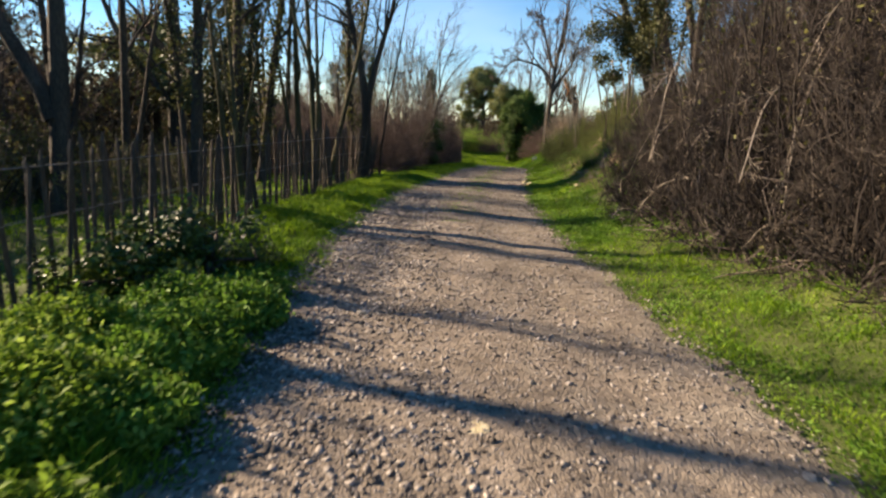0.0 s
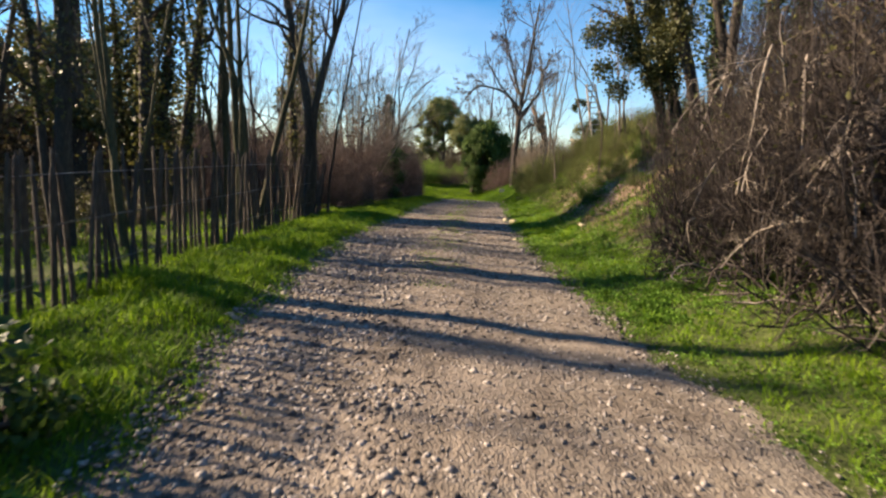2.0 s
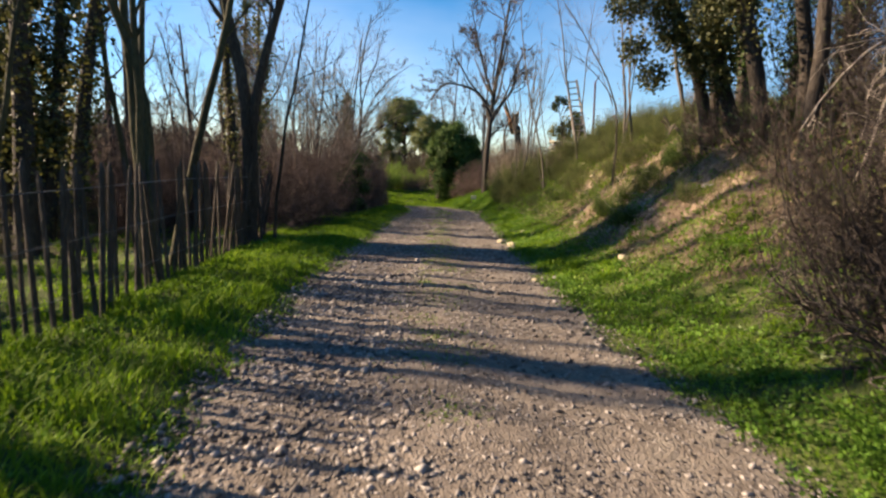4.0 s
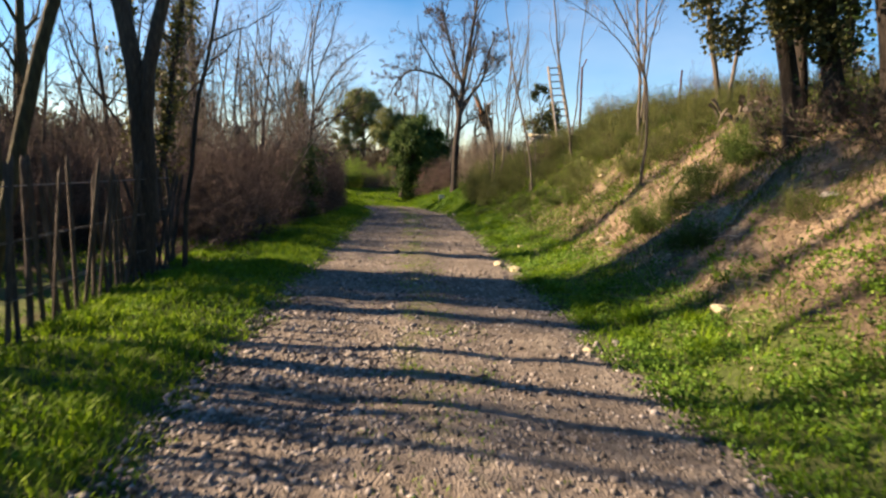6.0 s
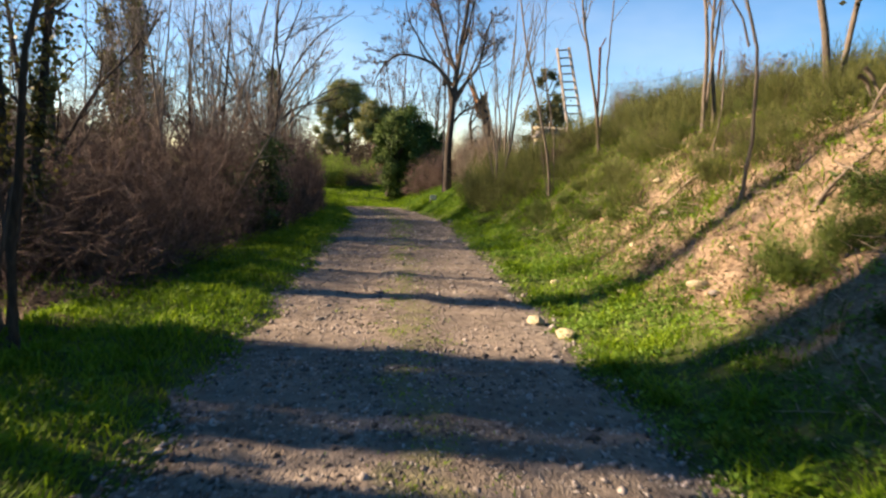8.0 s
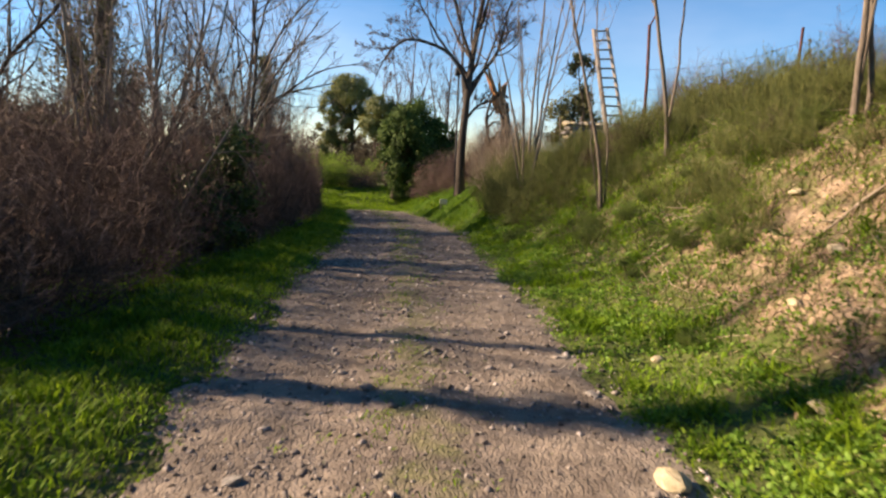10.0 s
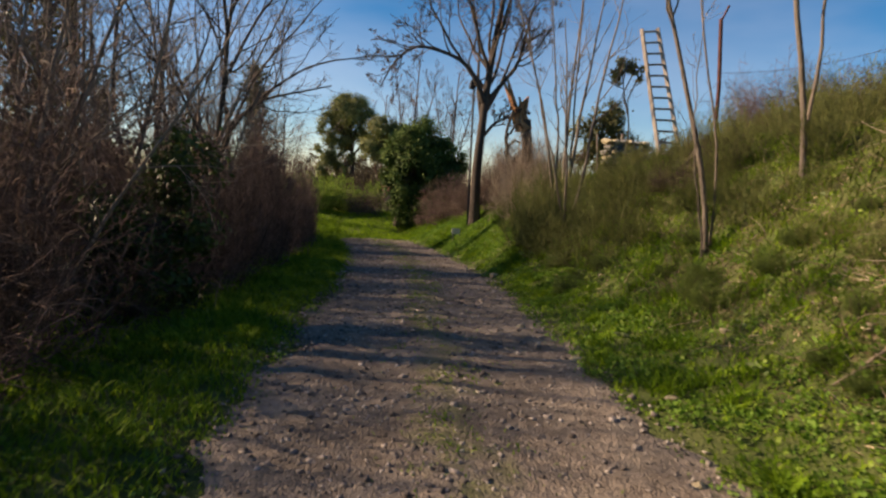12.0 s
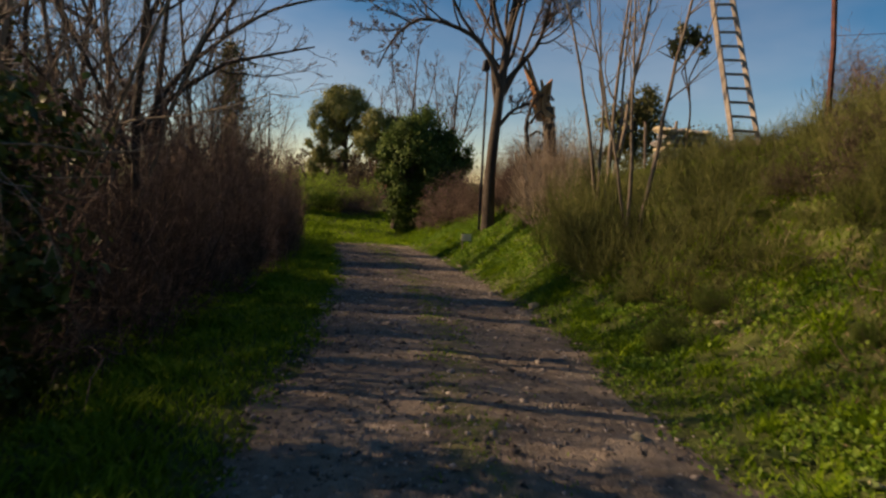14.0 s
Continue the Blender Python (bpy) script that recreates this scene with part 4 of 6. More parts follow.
sapling(4.86, 23.0, [([(0, 0, 0), (-0.12, 0.1, 1.0), (-0.38, 0.4, 2.4), (-0.62, 0.6, 3.8), (-0.8, 0.7, 5.6)], 0.029, 0.010), ([(0.05, 0.05, 0), (0.04, 0, 1.0), (-0.2, 0.2, 2.4), (-0.25, 0.3, 4.8)], 0.014, 0.005), ([(-0.05, 0, 0), (-0.3, 0, 1.0), (-0.3, 0, 2.6)], 0.011, 0.003)], "tall pale leaning saplings growing from one root", twigs=7)
sapling(5.72, 22.75, [([(0, 0, 0), (-0.16, 0, 0.8), (-0.42, 0, 1.9), (-0.62, 0, 3.0), (-1.0, 0, 5.0)], 0.032, 0.010), ([(-0.05, 0, 0.4), (0.06, 0, 1.3), (0.02, 0, 2.4), (0.15, 0, 4.4)], 0.020, 0.006)], "forked pale sapling on the upper bank", twigs=8)
sapling(5.15, 27.4, [([(0, 0, 0), (-0.1, 0, 1.5), (-0.35, 0, 3.8)], 0.029, 0.008), ([(0.1, 0, 0), (0.3, 0, 1.5), (0.9, 0, 4.8)], 0.032, 0.010), ([(0.05, 0, 0), (-0.5, 0, 1.8), (-1.1, 0, 3.8)], 0.022, 0.006)], "fan of thin bare stems above the broom bushes", twigs=7)
sapling(6.2, 30.2, [([(0, 0, 0), (0.1, 0, 2), (0.3, 0, 4.6)], 0.043, 0.012), ([(0.15, 0, 0), (0.35, 0, 2), (0.75, 0, 5)], 0.043, 0.012), ([(-0.1, 0, 0), (-0.5, 0, 2), (-1.3, 0, 4.4)], 0.036, 0.010), ([(0.2, 0, 0), (0.2, 0, 5.4)], 0.029, 0.008), ([(-0.1, 0, 0), (-0.2, 0, 2), (-0.6, 0, 5.0)], 0.029, 0.008)], "clump of tall straight bare stems", twigs=6, name="stem_clump")

# the tall tree at the bend
tree(rng, "forked_tree", "tall bare tree with a smooth trunk and a long drooping limb", at_ground(5.7, 35.5),
     [([(0, 0, 0), (-0.05, 0, 2.0), (0.1, 0, 4.1), (0.35, 0, 6.5), (0.7, 0, 9.5)], 0.16, 0.04),
      ([(0.05, 0, 3.9), (-0.5, 0, 4.8), (-1.3, 0, 5.15), (-2.2, 0, 5.25), (-2.8, 0, 4.7), (-3.2, 0, 3.9)], 0.075, 0.015),
      ([(0.1, 0, 3.7), (0.5, 0, 4.3), (1.0, 0, 4.9), (1.5, 0, 7.0)], 0.075, 0.02), ([(0.0, 0, 2.6), (0.5, 0, 3.2), (1.2, 0, 3.5)], 0.06, 0.02), ([(0.2, 0, 4.6), (-0.5, 0, 6.4), (-1.0, 0, 8.6)], 0.06, 0.02)],
     BARK, TWIG_RED, limbs=13, order=4, low=0.3, reach=0.5, spread=0.8, fine=8, tmin=0.0065, ivy=TWIG_RED, ivy_n=220, ivy_out=0.9, ivy_size=0.05, ivy_low=0.6)

# ---- broom, dry shrubs and the thicket at the bend ----
broom_types = [bush_meshes(rng, 1.0, 0.75, 70, 800, BROOM, BROOM, wiggle=0.13, thick=0.006, lean=0.8) for _ in range(2)]
dry_types = [bush_meshes(rng, 1.9, 0.9, 90, 1000, TAN, TAN, arch=0.10, wiggle=0.15, thick=0.008, lean=0.6) for _ in range(2)]
green_types = [bush_meshes(rng, 1.6, 0.9, 50, 400, BROOM, BROOM, wiggle=0.14, thick=0.008, leaves=2600, leaf=WEED_LIGHT, leaf_size=0.08) for _ in range(2)]
BROOMS = [(4.75, 25.6, 0.9), (5.3, 26.0, 1.1), (5.0, 27.2, 1.1), (5.9, 26.6, 1.0), (4.9, 28.6, 1.1), (5.6, 28.4, 1.1), (6.5, 27.8, 1.0), (5.4, 29.8, 1.1), (6.4, 29.4, 1.0), (6.3, 24.4, 0.8), (5.6, 24.2, 0.7), (6.9, 23.2, 0.9), (7.4, 24.8, 0.8), (6.2, 21.6, 0.9), (6.9, 21.0, 0.9), (5.9, 20.3, 0.8),
          (6.6, 19.4, 0.9), (5.3, 19.9, 0.6), (4.75, 17.9, 0.55), (5.6, 17.2, 0.8), (6.3, 17.0, 0.8), (4.1, 14.9, 0.5), (4.9, 17.3, 0.6), (7.3, 19.6, 0.9), (4.9, 20.9, 0.5), (5.5, 22.3, 0.5), (7.8, 22.0, 0.9), (8.4, 24.0, 1.0), (5.0, 21.7, 0.35), (3.9, 13.4, 0.4)]
BROOMS += [(4.7, 26.8, 0.9), (4.9, 27.6, 1.0), (5.5, 27.4, 1.0), (5.2, 28.4, 1.1), (5.9, 30.4, 1.2), (6.6, 31.0, 1.2), (6.0, 22.6, 0.8), (6.8, 22.0, 0.9), (7.2, 23.8, 1.0), (6.5, 25.4, 0.9), (7.4, 26.2, 0.9), (8.2, 25.4, 1.0), (5.9, 21.0, 0.7), (7.0, 20.4, 0.9), (8.0, 23.0, 1.0), (5.6, 23.6, 0.6), (5.2, 24.8, 0.6), (6.2, 26.8, 0.8)]
extra = np.random.default_rng(12)
for i in range(26):
    y = extra.uniform(16.5, 31)
    BROOMS.append((float(right_edge(y)) + extra.uniform(1.3, 5.5), y, extra.uniform(0.22, 0.6)))
for i in range(70):
    y = extra.uniform(17.5, 30.5)
    BROOMS.append((float(right_edge(y)) + extra.uniform(2.6, 6.5) - 0.5 * (y > 22), y, extra.uniform(0.4, 0.8)))
for i in range(22):
    y = extra.uniform(14.0, 19.0)
    BROOMS.append((float(right_edge(y)) + extra.uniform(4.3, 7.0), y, extra.uniform(0.5, 0.95)))
# dark bushes whose stem colour carries the shade of the bank's hollows
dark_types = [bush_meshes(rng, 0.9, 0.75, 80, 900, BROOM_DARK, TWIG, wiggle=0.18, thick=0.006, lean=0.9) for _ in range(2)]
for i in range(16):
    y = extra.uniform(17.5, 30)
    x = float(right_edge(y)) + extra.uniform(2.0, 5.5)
    plant(dark_types[i % 2], "dry_bush", "low dark brown bush of dead shoots with shade painted in, on the grassy bank", x, y, i * 0.7, extra.uniform(0.55, 0.95), 0.75, group="dead bushes on the bank")
for x, y, s in BROOMS:
    plant(broom_types[rng.integers(2)], "broom_bush", "green and straw-coloured broom bush of fine upright shoots", x, y, rng.uniform(0, 6.28), s, rng.uniform(0.75, 1.0), group="broom bushes on the bank")
for x, y, s in ((5.7, 31.6, 0.9), (6.2, 32.4, 1.1), (6.7, 33.2, 1.1)):
    plant(dry_types[rng.integers(2)], "dry_shrub", "fluffy pale tan heap of dry creeper stems", x, y, rng.uniform(0, 6.28), s, 1.0, group="dry shrubs near the tree")
for x, y, s in ((6.7, 36.5, 1.1), (7.4, 37.5, 1.2), (7.2, 34.6, 1.1), (8.2, 36, 1.2), (6.5, 39, 1.0), (5.9, 41.5, 1.1), (7.0, 42.5, 1.3), (8.4, 40, 1.4)):
    plant(hedge_types[rng.integers(3)], "hedge_bush", "brown leafless scrub beneath the tall tree", x, y, rng.uniform(0, 6.28), s * 0.9, 0.8, group="scrub beneath the tall tree")
for x, y, s in ((8.7, 26.8, 0.6), (9.5, 27.8, 0.7), (9.4, 25.4, 0.65), (10.3, 26.6, 0.75), (10.4, 24.2, 0.7), (9.6, 23.0, 0.6)):
    plant(hedge_types[rng.integers(3)], "bare_shrub", "hazy purple-brown leafless shrub on the bank top", x, y, rng.uniform(0, 6.28), s * 1.2, 0.75, group="bare shrubs on the bank top")
for x, y, s in ((0.6, 47.5, 1.0), (1.4, 48.0, 1.0), (2.3, 48.4, 0.9), (3.0, 49.0, 0.8), (-0.6, 48.5, 1.1), (2.0, 50.5, 1.2), (0.4, 51.0, 1.2), (4.0, 50.5, 1.0)):
    plant(green_types[rng.integers(2)], "green_shrub", "yellow-green leafy shrub closing the view at the bend", x, y, rng.uniform(0, 6.28), s, 1.0, group="shrubs at the bend")
for x, y, s in ((3.2, 47.6, 0.8), (2.6, 49.6, 0.9), (5.2, 49.0, 1.0), (-1.8, 46.5, 1.1), (-2.6, 49, 1.2)):
    plant(hedge_types[rng.integers(3)], "hedge_bush", "brown leafless bush at the bend", x, y, rng.uniform(0, 6.28), s, 0.8, group="bushes at the bend")


def clump_tree(name, label, place, trunk, blobs, leaf, size, per, bark=None, squash=1.0):
    """An evergreen: a trunk with limbs to uneven clumps of many small leaves."""
    root = tagged(new(name), label, "tree")
    root.location = place
    P = stem_line(rng, trunk[0])[None]
    R = np.linspace(trunk[1], trunk[2], P.shape[1])[None]
    part("trunk", mesh_of("trunk", *tubes(P, R, 8), bark or BARK, True), root)
    limbs, spots, out = [], [], []
    for bx, by, bz, r in blobs:
        i = rng.integers(P.shape[1] // 2, P.shape[1])
        a = P[0, i]
        b = np.array([bx, by, bz])
        mid = (a + b) / 2 + rng.normal(0, 0.15, 3)
        limbs.append(np.stack([a, (a + mid) / 2, mid, (mid + b) / 2, b]))
        n = int(per * r * r)
        sub = unit(rng.normal(0, 1, (max(6, int(12 * r)), 3))) * r * 0.75
        pick = sub[rng.integers(0, len(sub), n)] + rng.normal(0, 0.26 * r, (n, 3))
        spots.append(b + pick * np.array([1, 1, squash]))
        out.append(unit(pick + np.array([0, 0, 0.3 * r])))
    L = np.stack(limbs)
    stuff("limb_growth", mesh_of("limb_growth", *tubes(L, np.tile(np.linspace(trunk[2], 0.02, 5), (len(L), 1)), 4), bark or BARK), root)
    stuff("crown", mesh_of("crown", *leaf_quads(rng, np.concatenate(spots), size, 0.4, 0.6, None, np.concatenate(out)), leaf), root)
    return root


clump_tree("pine", "round-crowned stone pine beyond the bend", at_ground(3.3, 65), ([(0.3, 0, 0), (0.4, 0, 2.5), (0.1, 0, 5)], 0.2, 0.1),
           [(-0.9, 0, 6.6, 1.1), (0.5, 0, 6.9, 0.9), (1.3, 0, 6.2, 0.7), (-1.5, 0, 5.7, 0.8), (-0.4, 0.6, 5.6, 0.9), (0.8, 0, 5.0, 0.7), (-1.4, 0, 4.6, 0.7), (-0.8, 0, 3.6, 0.7), (-1.7, 0, 2.9, 0.6), (-0.8, 0, 2.4, 0.7), (1.3, 0, 4.0, 0.45), (-0.2, -0.5, 6.2, 1.0), (-1.5, 0, 1.5, 0.6), (-0.3, 0, 1.3, 0.5), (0.1, 0.3, 7.5, 0.5), (-0.7, 0.2, 7.3, 0.5), (1.7, 0, 5.6, 0.4), (-2.1, 0, 5.1, 0.4), (-2.2, 0, 3.7, 0.4), (-2.0, 0, 2.1, 0.45), (0.3, 0, 3.0, 0.4), (-0.1, 0, 4.4, 0.7)], PINE, 0.14, 3600)
clump_tree("pine", "smaller leaning pine beyond the bend", at_ground(5.6, 62), ([(0.9, 0, 0), (0.6, 0, 2), (-0.2, 0, 4.4)], 0.12, 0.06),
           [(-0.2, 0, 5.2, 0.8), (0.6, 0, 4.7, 0.8), (-0.8, 0, 4.0, 0.8), (0.2, 0, 4.0, 0.8), (1.3, 0, 4.9, 0.8), (-0.9, 0, 3.2, 0.6), (0.0, 0, 3.2, 0.6), (2.0, 0, 4.6, 0.8)], PINE, 0.15, 3400)
clump_tree("ivy_bush", "big dark glossy ivy mound on a dead trunk", at_ground(5.0, 44.5), ([(-0.5, 0, 0), (-0.4, 0, 1), (0, 0, 2.5)], 0.2, 0.1),
           [(0.5, 0, 4.4, 0.6), (0.0, -0.2, 3.9, 0.7), (1.1, -0.1, 3.9, 0.65), (1.7, 0, 3.4, 0.6), (2.2, 0, 3.0, 0.5), (-0.5, 0, 3.5, 0.6), (-0.9, 0, 2.9, 0.45), (1.6, -0.2, 2.0, 0.6), (0.9, -0.2, 1.1, 0.6), (0.5, -0.1, 0.4, 0.55), (1.3, 0, 1.4, 0.5), (-0.6, 0, 3.1, 0.75), (0.2, -0.4, 2.8, 0.9), (0.9, -0.3, 2.4, 0.8), (-0.7, -0.1, 2.2, 0.65), (-0.2, -0.2, 1.6, 0.7), (1.9, 0, 2.3, 0.5), (-0.3, 0, 0.9, 0.65), (-0.1, 0, 0.4, 0.6), (0.2, 0, 0.1, 0.5), (0.4, 0, 1.5, 0.6), (1.2, 0, 2.8, 0.8), (0.4, 0, 3.4, 0.9), (2.1, 0, 2.7, 0.5)], LAUREL, 0.12, 4000)
shoot_types = [bush_meshes(rng, 0.85, 0.45, 110, 1500, GREENSHOOT, GREENSHOOT, wiggle=0.12, thick=0.005, lean=0.7, leaves=1200, leaf=GREENSHOOT, leaf_size=0.035) for _ in range(2)]
for x, y, s in ((4.85, 15.6, 0.62), (5.1, 15.65, 0.55), (3.65, 15.5, 0.65), (4.0, 15.4, 0.6), (5.6, 15.0, 0.6), (3.4, 14.2, 0.45)):
    plant(shoot_types[rng.integers(2)], "green_shrub", "feathery green broom growing from the bare bank", x, y, rng.uniform(0, 6.28), s, 0.8, group="green broom on the bare bank")
extra = np.random.default_rng(29)
for i in range(80):
    y = extra.uniform(17.5, 33)
    x = float(right_edge(y)) + extra.uniform(0.5, 4.2)
    plant(shoot_types[i % 2], "green_tussock", "lush green tussock of leafy shoots on the grassy bank", x, y, extra.uniform(0, 6.28), extra.uniform(0.22, 0.5), extra.uniform(0.45, 0.8), group="green tussocks on the bank")
# green shrub in dark leaves that partly stand for the shade patch here
mound = bush_meshes(rng, 0.55, 0.5, 40, 400, BROOM, BROOM, wiggle=0.2, thick=0.005, lean=0.8, leaves=3500, leaf=LAUREL, leaf_size=0.04)
for x, y, s in ((4.4, 15.6, 0.6), (4.55, 15.1, 0.55), (3.35, 14.4, 0.35)):
    plant(mound, "low_shrub", "dark green rounded shrub, partly shade put into its leaf colour, at the foot of the bank", x, y, rng.uniform(0, 6.28), s, 0.9, group="low shrubs at the bank foot")
clump_tree("evergreen_shrub", "dark glossy evergreen shrub growing out of the hedge", at_ground(-0.6, 23.6), ([(0, 0, 0), (0, 0, 1.2)], 0.04, 0.02),
           [(0, 0, 1.0, 0.42), (0.15, 0, 1.4, 0.35), (-0.25, -0.1, 0.6, 0.42), (0.1, -0.2, 0.3, 0.35), (0.25, 0, 0.9, 0.3), (0.0, 0, 1.7, 0.26), (-0.4, -0.3, 1.0, 0.35), (-0.5, -0.4, 0.4, 0.35)], IVY, 0.07, 4200)
clump_tree("ivy_bush", "low dark ivy mound against the paling fence", at_ground(-2.2, 5.3), ([(0, 0, 0), (0, 0, 0.2)], 0.03, 0.015),
           [(0.0, 0.1, 0.34, 0.36), (0.3, 0.5, 0.24, 0.34), (-0.35, 0.0, 0.36, 0.34), (-0.15, -0.45, 0.15, 0.34), (-0.5, -0.5, 0.2, 0.34), (-0.25, 0.6, 0.2, 0.3), (0.15, -0.1, 0.1, 0.3), (-0.6, -0.9, 0.15, 0.35)], IVY, 0.065, 6500)
clump_tree("cedar", "blue-green conifer with level boughs in the copse", at_ground(-11.2, 22.5), ([(0, 0, 0), (0, 0, 5)], 0.25, 0.08),
           [(-1.2, 0, 2.6, 1.2), (1.2, 0, 3.2, 1.2), (0, 0, 4.0, 1.4), (-1.4, 0, 4.4, 1.0), (1.3, 0, 4.6, 1.0), (0, 0, 5.2, 0.9), (2.3, 0, 2.6, 0.8)], PINE, 0.2, 900, squash=0.5)

for x, y, h in ((-18.5, 15.5, 6.5), (-16.5, 20.5, 6.0), (-18.0, 25.0, 7.0), (-14.5, 30.0, 6.0), (-18.0, 9.5, 5.5)):
    boughs = [(rng.uniform(-1.5, 1.5) * (1.15 - k / 12), rng.uniform(-0.8, 0.8), h * (0.2 + 0.075 * k) + rng.uniform(-0.2, 0.2), rng.uniform(0.6, 1.0)) for k in range(11)]
    clump_tree("conifer", "dark shaggy conifer with drooping boughs in the copse", at_ground(x, y), ([(0, 0, 0), (0.1, 0, h * 0.5), (0, 0, h)], 0.2, 0.05), boughs, CONIFER, 0.15, 420, squash=0.5)

# ---- far woods that close the view ----
far_bare = [bush_meshes(rng, 5.0, 2.6, 45, 260, TWIG, TWIG, wiggle=0.12, thick=0.035, leaves=2200, leaf=UNDERWOOD, leaf_size=0.24) for _ in range(2)]
for row, x0 in enumerate((-12.5, -17.5, -23)):
    for i in range(26):
        y = -12 + i * 3.1 + rng.uniform(-1, 1)
        plant(far_bare[rng.integers(2)], "far_thicket", "far brown and olive woodland edge", x0 + rng.uniform(-1.5, 1.5), y, rng.uniform(0, 6.28), rng.uniform(0.65, 0.85), rng.uniform(0.9, 1.2) + 0.2 * row, category="trees", group="woodland edge")
for i in range(70):
    a = rng.uniform(0, 2 * np.pi)
    r = rng.uniform(26, 48)
    x, y = 0 + r * math.cos(a), 22 + r * 1.15 * math.sin(a)
    if x > 4 and y > 28:
        continue
    if abs(x - 1) < 12 and y > 40 and x > -5:
        continue
    plant(far_bare[rng.integers(2)], "far_thicket", "far brown and olive woodland edge", x, y, rng.uniform(0, 6.28), rng.uniform(0.6, 0.9), rng.uniform(0.8, 1.3), category="trees", group="woodland edge")
for x, y, s in ((2.0, 70, 0.75), (3.6, 71, 0.7), (5.0, 70, 0.75), (6.6, 69, 0.7), (8.2, 66, 0.7), (4.4, 60, 0.45), (3.2, 61, 0.4), (-3, 62, 0.7), (-7, 58, 0.9), (0.5, 72, 0.6), (6, 70, 0.5), (9, 56, 0.55), (12, 50, 0.5), (11, 62, 0.6), (15, 30, 0.45), (17, 25, 0.5), (14, 38, 0.35)):
    plant(far_bare[rng.integers(2)], "far_thicket", "far brown scrub beyond the bank", x, y, rng.uniform(0, 6.28), s, 1.0, category="trees", group="woodland edge")
clump_tree("evergreen_tree", "olive-brown leafy tree behind the ladder", at_ground(10.0, 36.0), ([(0, 0, 0), (0, 0, 1.2), (0, 0, 2.2)], 0.1, 0.04),
           [(0, 0, 1.4, 0.6), (0.5, 0, 1.7, 0.55), (-0.5, 0, 1.4, 0.5), (0.1, 0, 2.1, 0.45), (0.8, 0, 1.1, 0.5), (-0.7, 0, 0.8, 0.5), (0.4, 0, 2.3, 0.25), (0.1, 0, 0.6, 0.6)], OLIVE, 0.1, 3600)
for x, y, h in ((7.6, 62.0, 10.0), (10.2, 60.0, 9.0), (5.9, 66.0, 8.0)):
    tree(rng, "bare_tree", "far leafless tree with a reddish haze of twigs", at_ground(x, y), [lean_stem(h, 0.4, 0, 0.12), lean_stem(h * 0.9, -1.4, 0, 0.08, 0.1), lean_stem(h * 0.85, 1.9, 0, 0.08, -0.1)], TWIG_RED, TWIG_RED, limbs=12, low=0.3, reach=0.4, spread=0.7, fine=6, tmin=0.008)

# ---- ladder, posts, wall and other made things ----
def tube_mesh(name, points, radius, material, sides=8, ends=None):
    P = np.array(points, float)[None]
    R = np.linspace(radius, ends or radius, len(points))[None]
    v, f = tubes(P, R, sides)
    bm = bmesh.new()
    vs = [bm.verts.new(c) for c in v]
    for q in f:
        bm.faces.new([vs[i] for i in q])
    bm.faces.new(vs[:sides][::-1])
    bm.faces.new(vs[-sides:])
    me = bpy.data.meshes.new(name)
    bm.to_mesh(me)
    bm.free()
    me.materials.append(material)
    return me


def box_mesh(name, a, b, wide, deep, material, bevel=0.006):
    """A bevelled bar from a to b."""
    bm = bmesh.new()
    bmesh.ops.create_cube(bm, size=1)
    length = (Vector(b) - Vector(a)).length
    bmesh.ops.scale(bm, vec=(wide, deep, length), verts=bm.verts)
    bmesh.ops.bevel(bm, geom=bm.edges[:], offset=bevel, segments=2, affect="EDGES")
    m = Matrix.Translation((Vector(a) + Vector(b)) / 2) @ (Vector(b) - Vector(a)).to_track_quat("Z", "Y").to_matrix().to_4x4()
    bmesh.ops.transform(bm, matrix=m, verts=bm.verts)
    me = bpy.data.meshes.new(name)
    bm.to_mesh(me)
    bm.free()
    me.materials.append(material)
    return me


ladder = tagged(new("ladder"), "weathered wooden ladder standing upright on top of the bank", "ladder")
foot = Vector(at_ground(8.2, 29.0, 0.2))
ladder.location = foot
lo_l, lo_r, hi_l, hi_r = Vector((-0.25, 0, -0.32)), Vector((0.28, 0, -0.32)), Vector((-0.6, 0.7, 2.72)), Vector((-0.22, 0.7, 2.78))
part("rail", box_mesh("rail", lo_l, hi_l, 0.05, 0.08, LADDERWOOD), ladder)
part("rail", box_mesh("rail", lo_r, hi_r, 0.05, 0.08, LADDERWOOD), ladder)
for i in range(12):
    f = 0.12 + i * 0.078
    part("rung", tube_mesh("rung", [lo_l.lerp(hi_l, f), lo_r.lerp(hi_r, f)], 0.024, LADDERWOOD), ladder)

post = tagged(new("fence_post"), "tall rusty iron fence post on top of the bank", "post")
post.location = at_ground(7.8, 27.1)
g = land(7.8, 27.1)
part("shaft", tube_mesh("shaft", [(0, 0, -0.1), (0.03, 0.1, 1.2), (0.08, 0.3, 4.55 - g)], 0.035, RUST), post)
part("arm", tube_mesh("arm", [(0.08, 0.3, 4.5 - g), (0.22, 0.3, 4.8 - g)], 0.02, RUST), post)
for i, (x, y, h, dx) in enumerate(((10.2, 25.5, 1.7, 0.0), (12.6, 23.0, 1.6, 0.1), (7.6, 31.2, 1.0, -0.1), (7.95, 31.0, 1.0, 0.12))):
    p = tagged(new("fence_post"), ("thin grey wooden stake beside the low wall" if i > 1 else "rusty iron fence post on the bank top"), "post")
    p.location = at_ground(x, y)
    part("shaft", tube_mesh("shaft", [(0, 0, -0.1), (dx, 0, h)], 0.028, RUST if i < 2 else BARK_PALE), p)
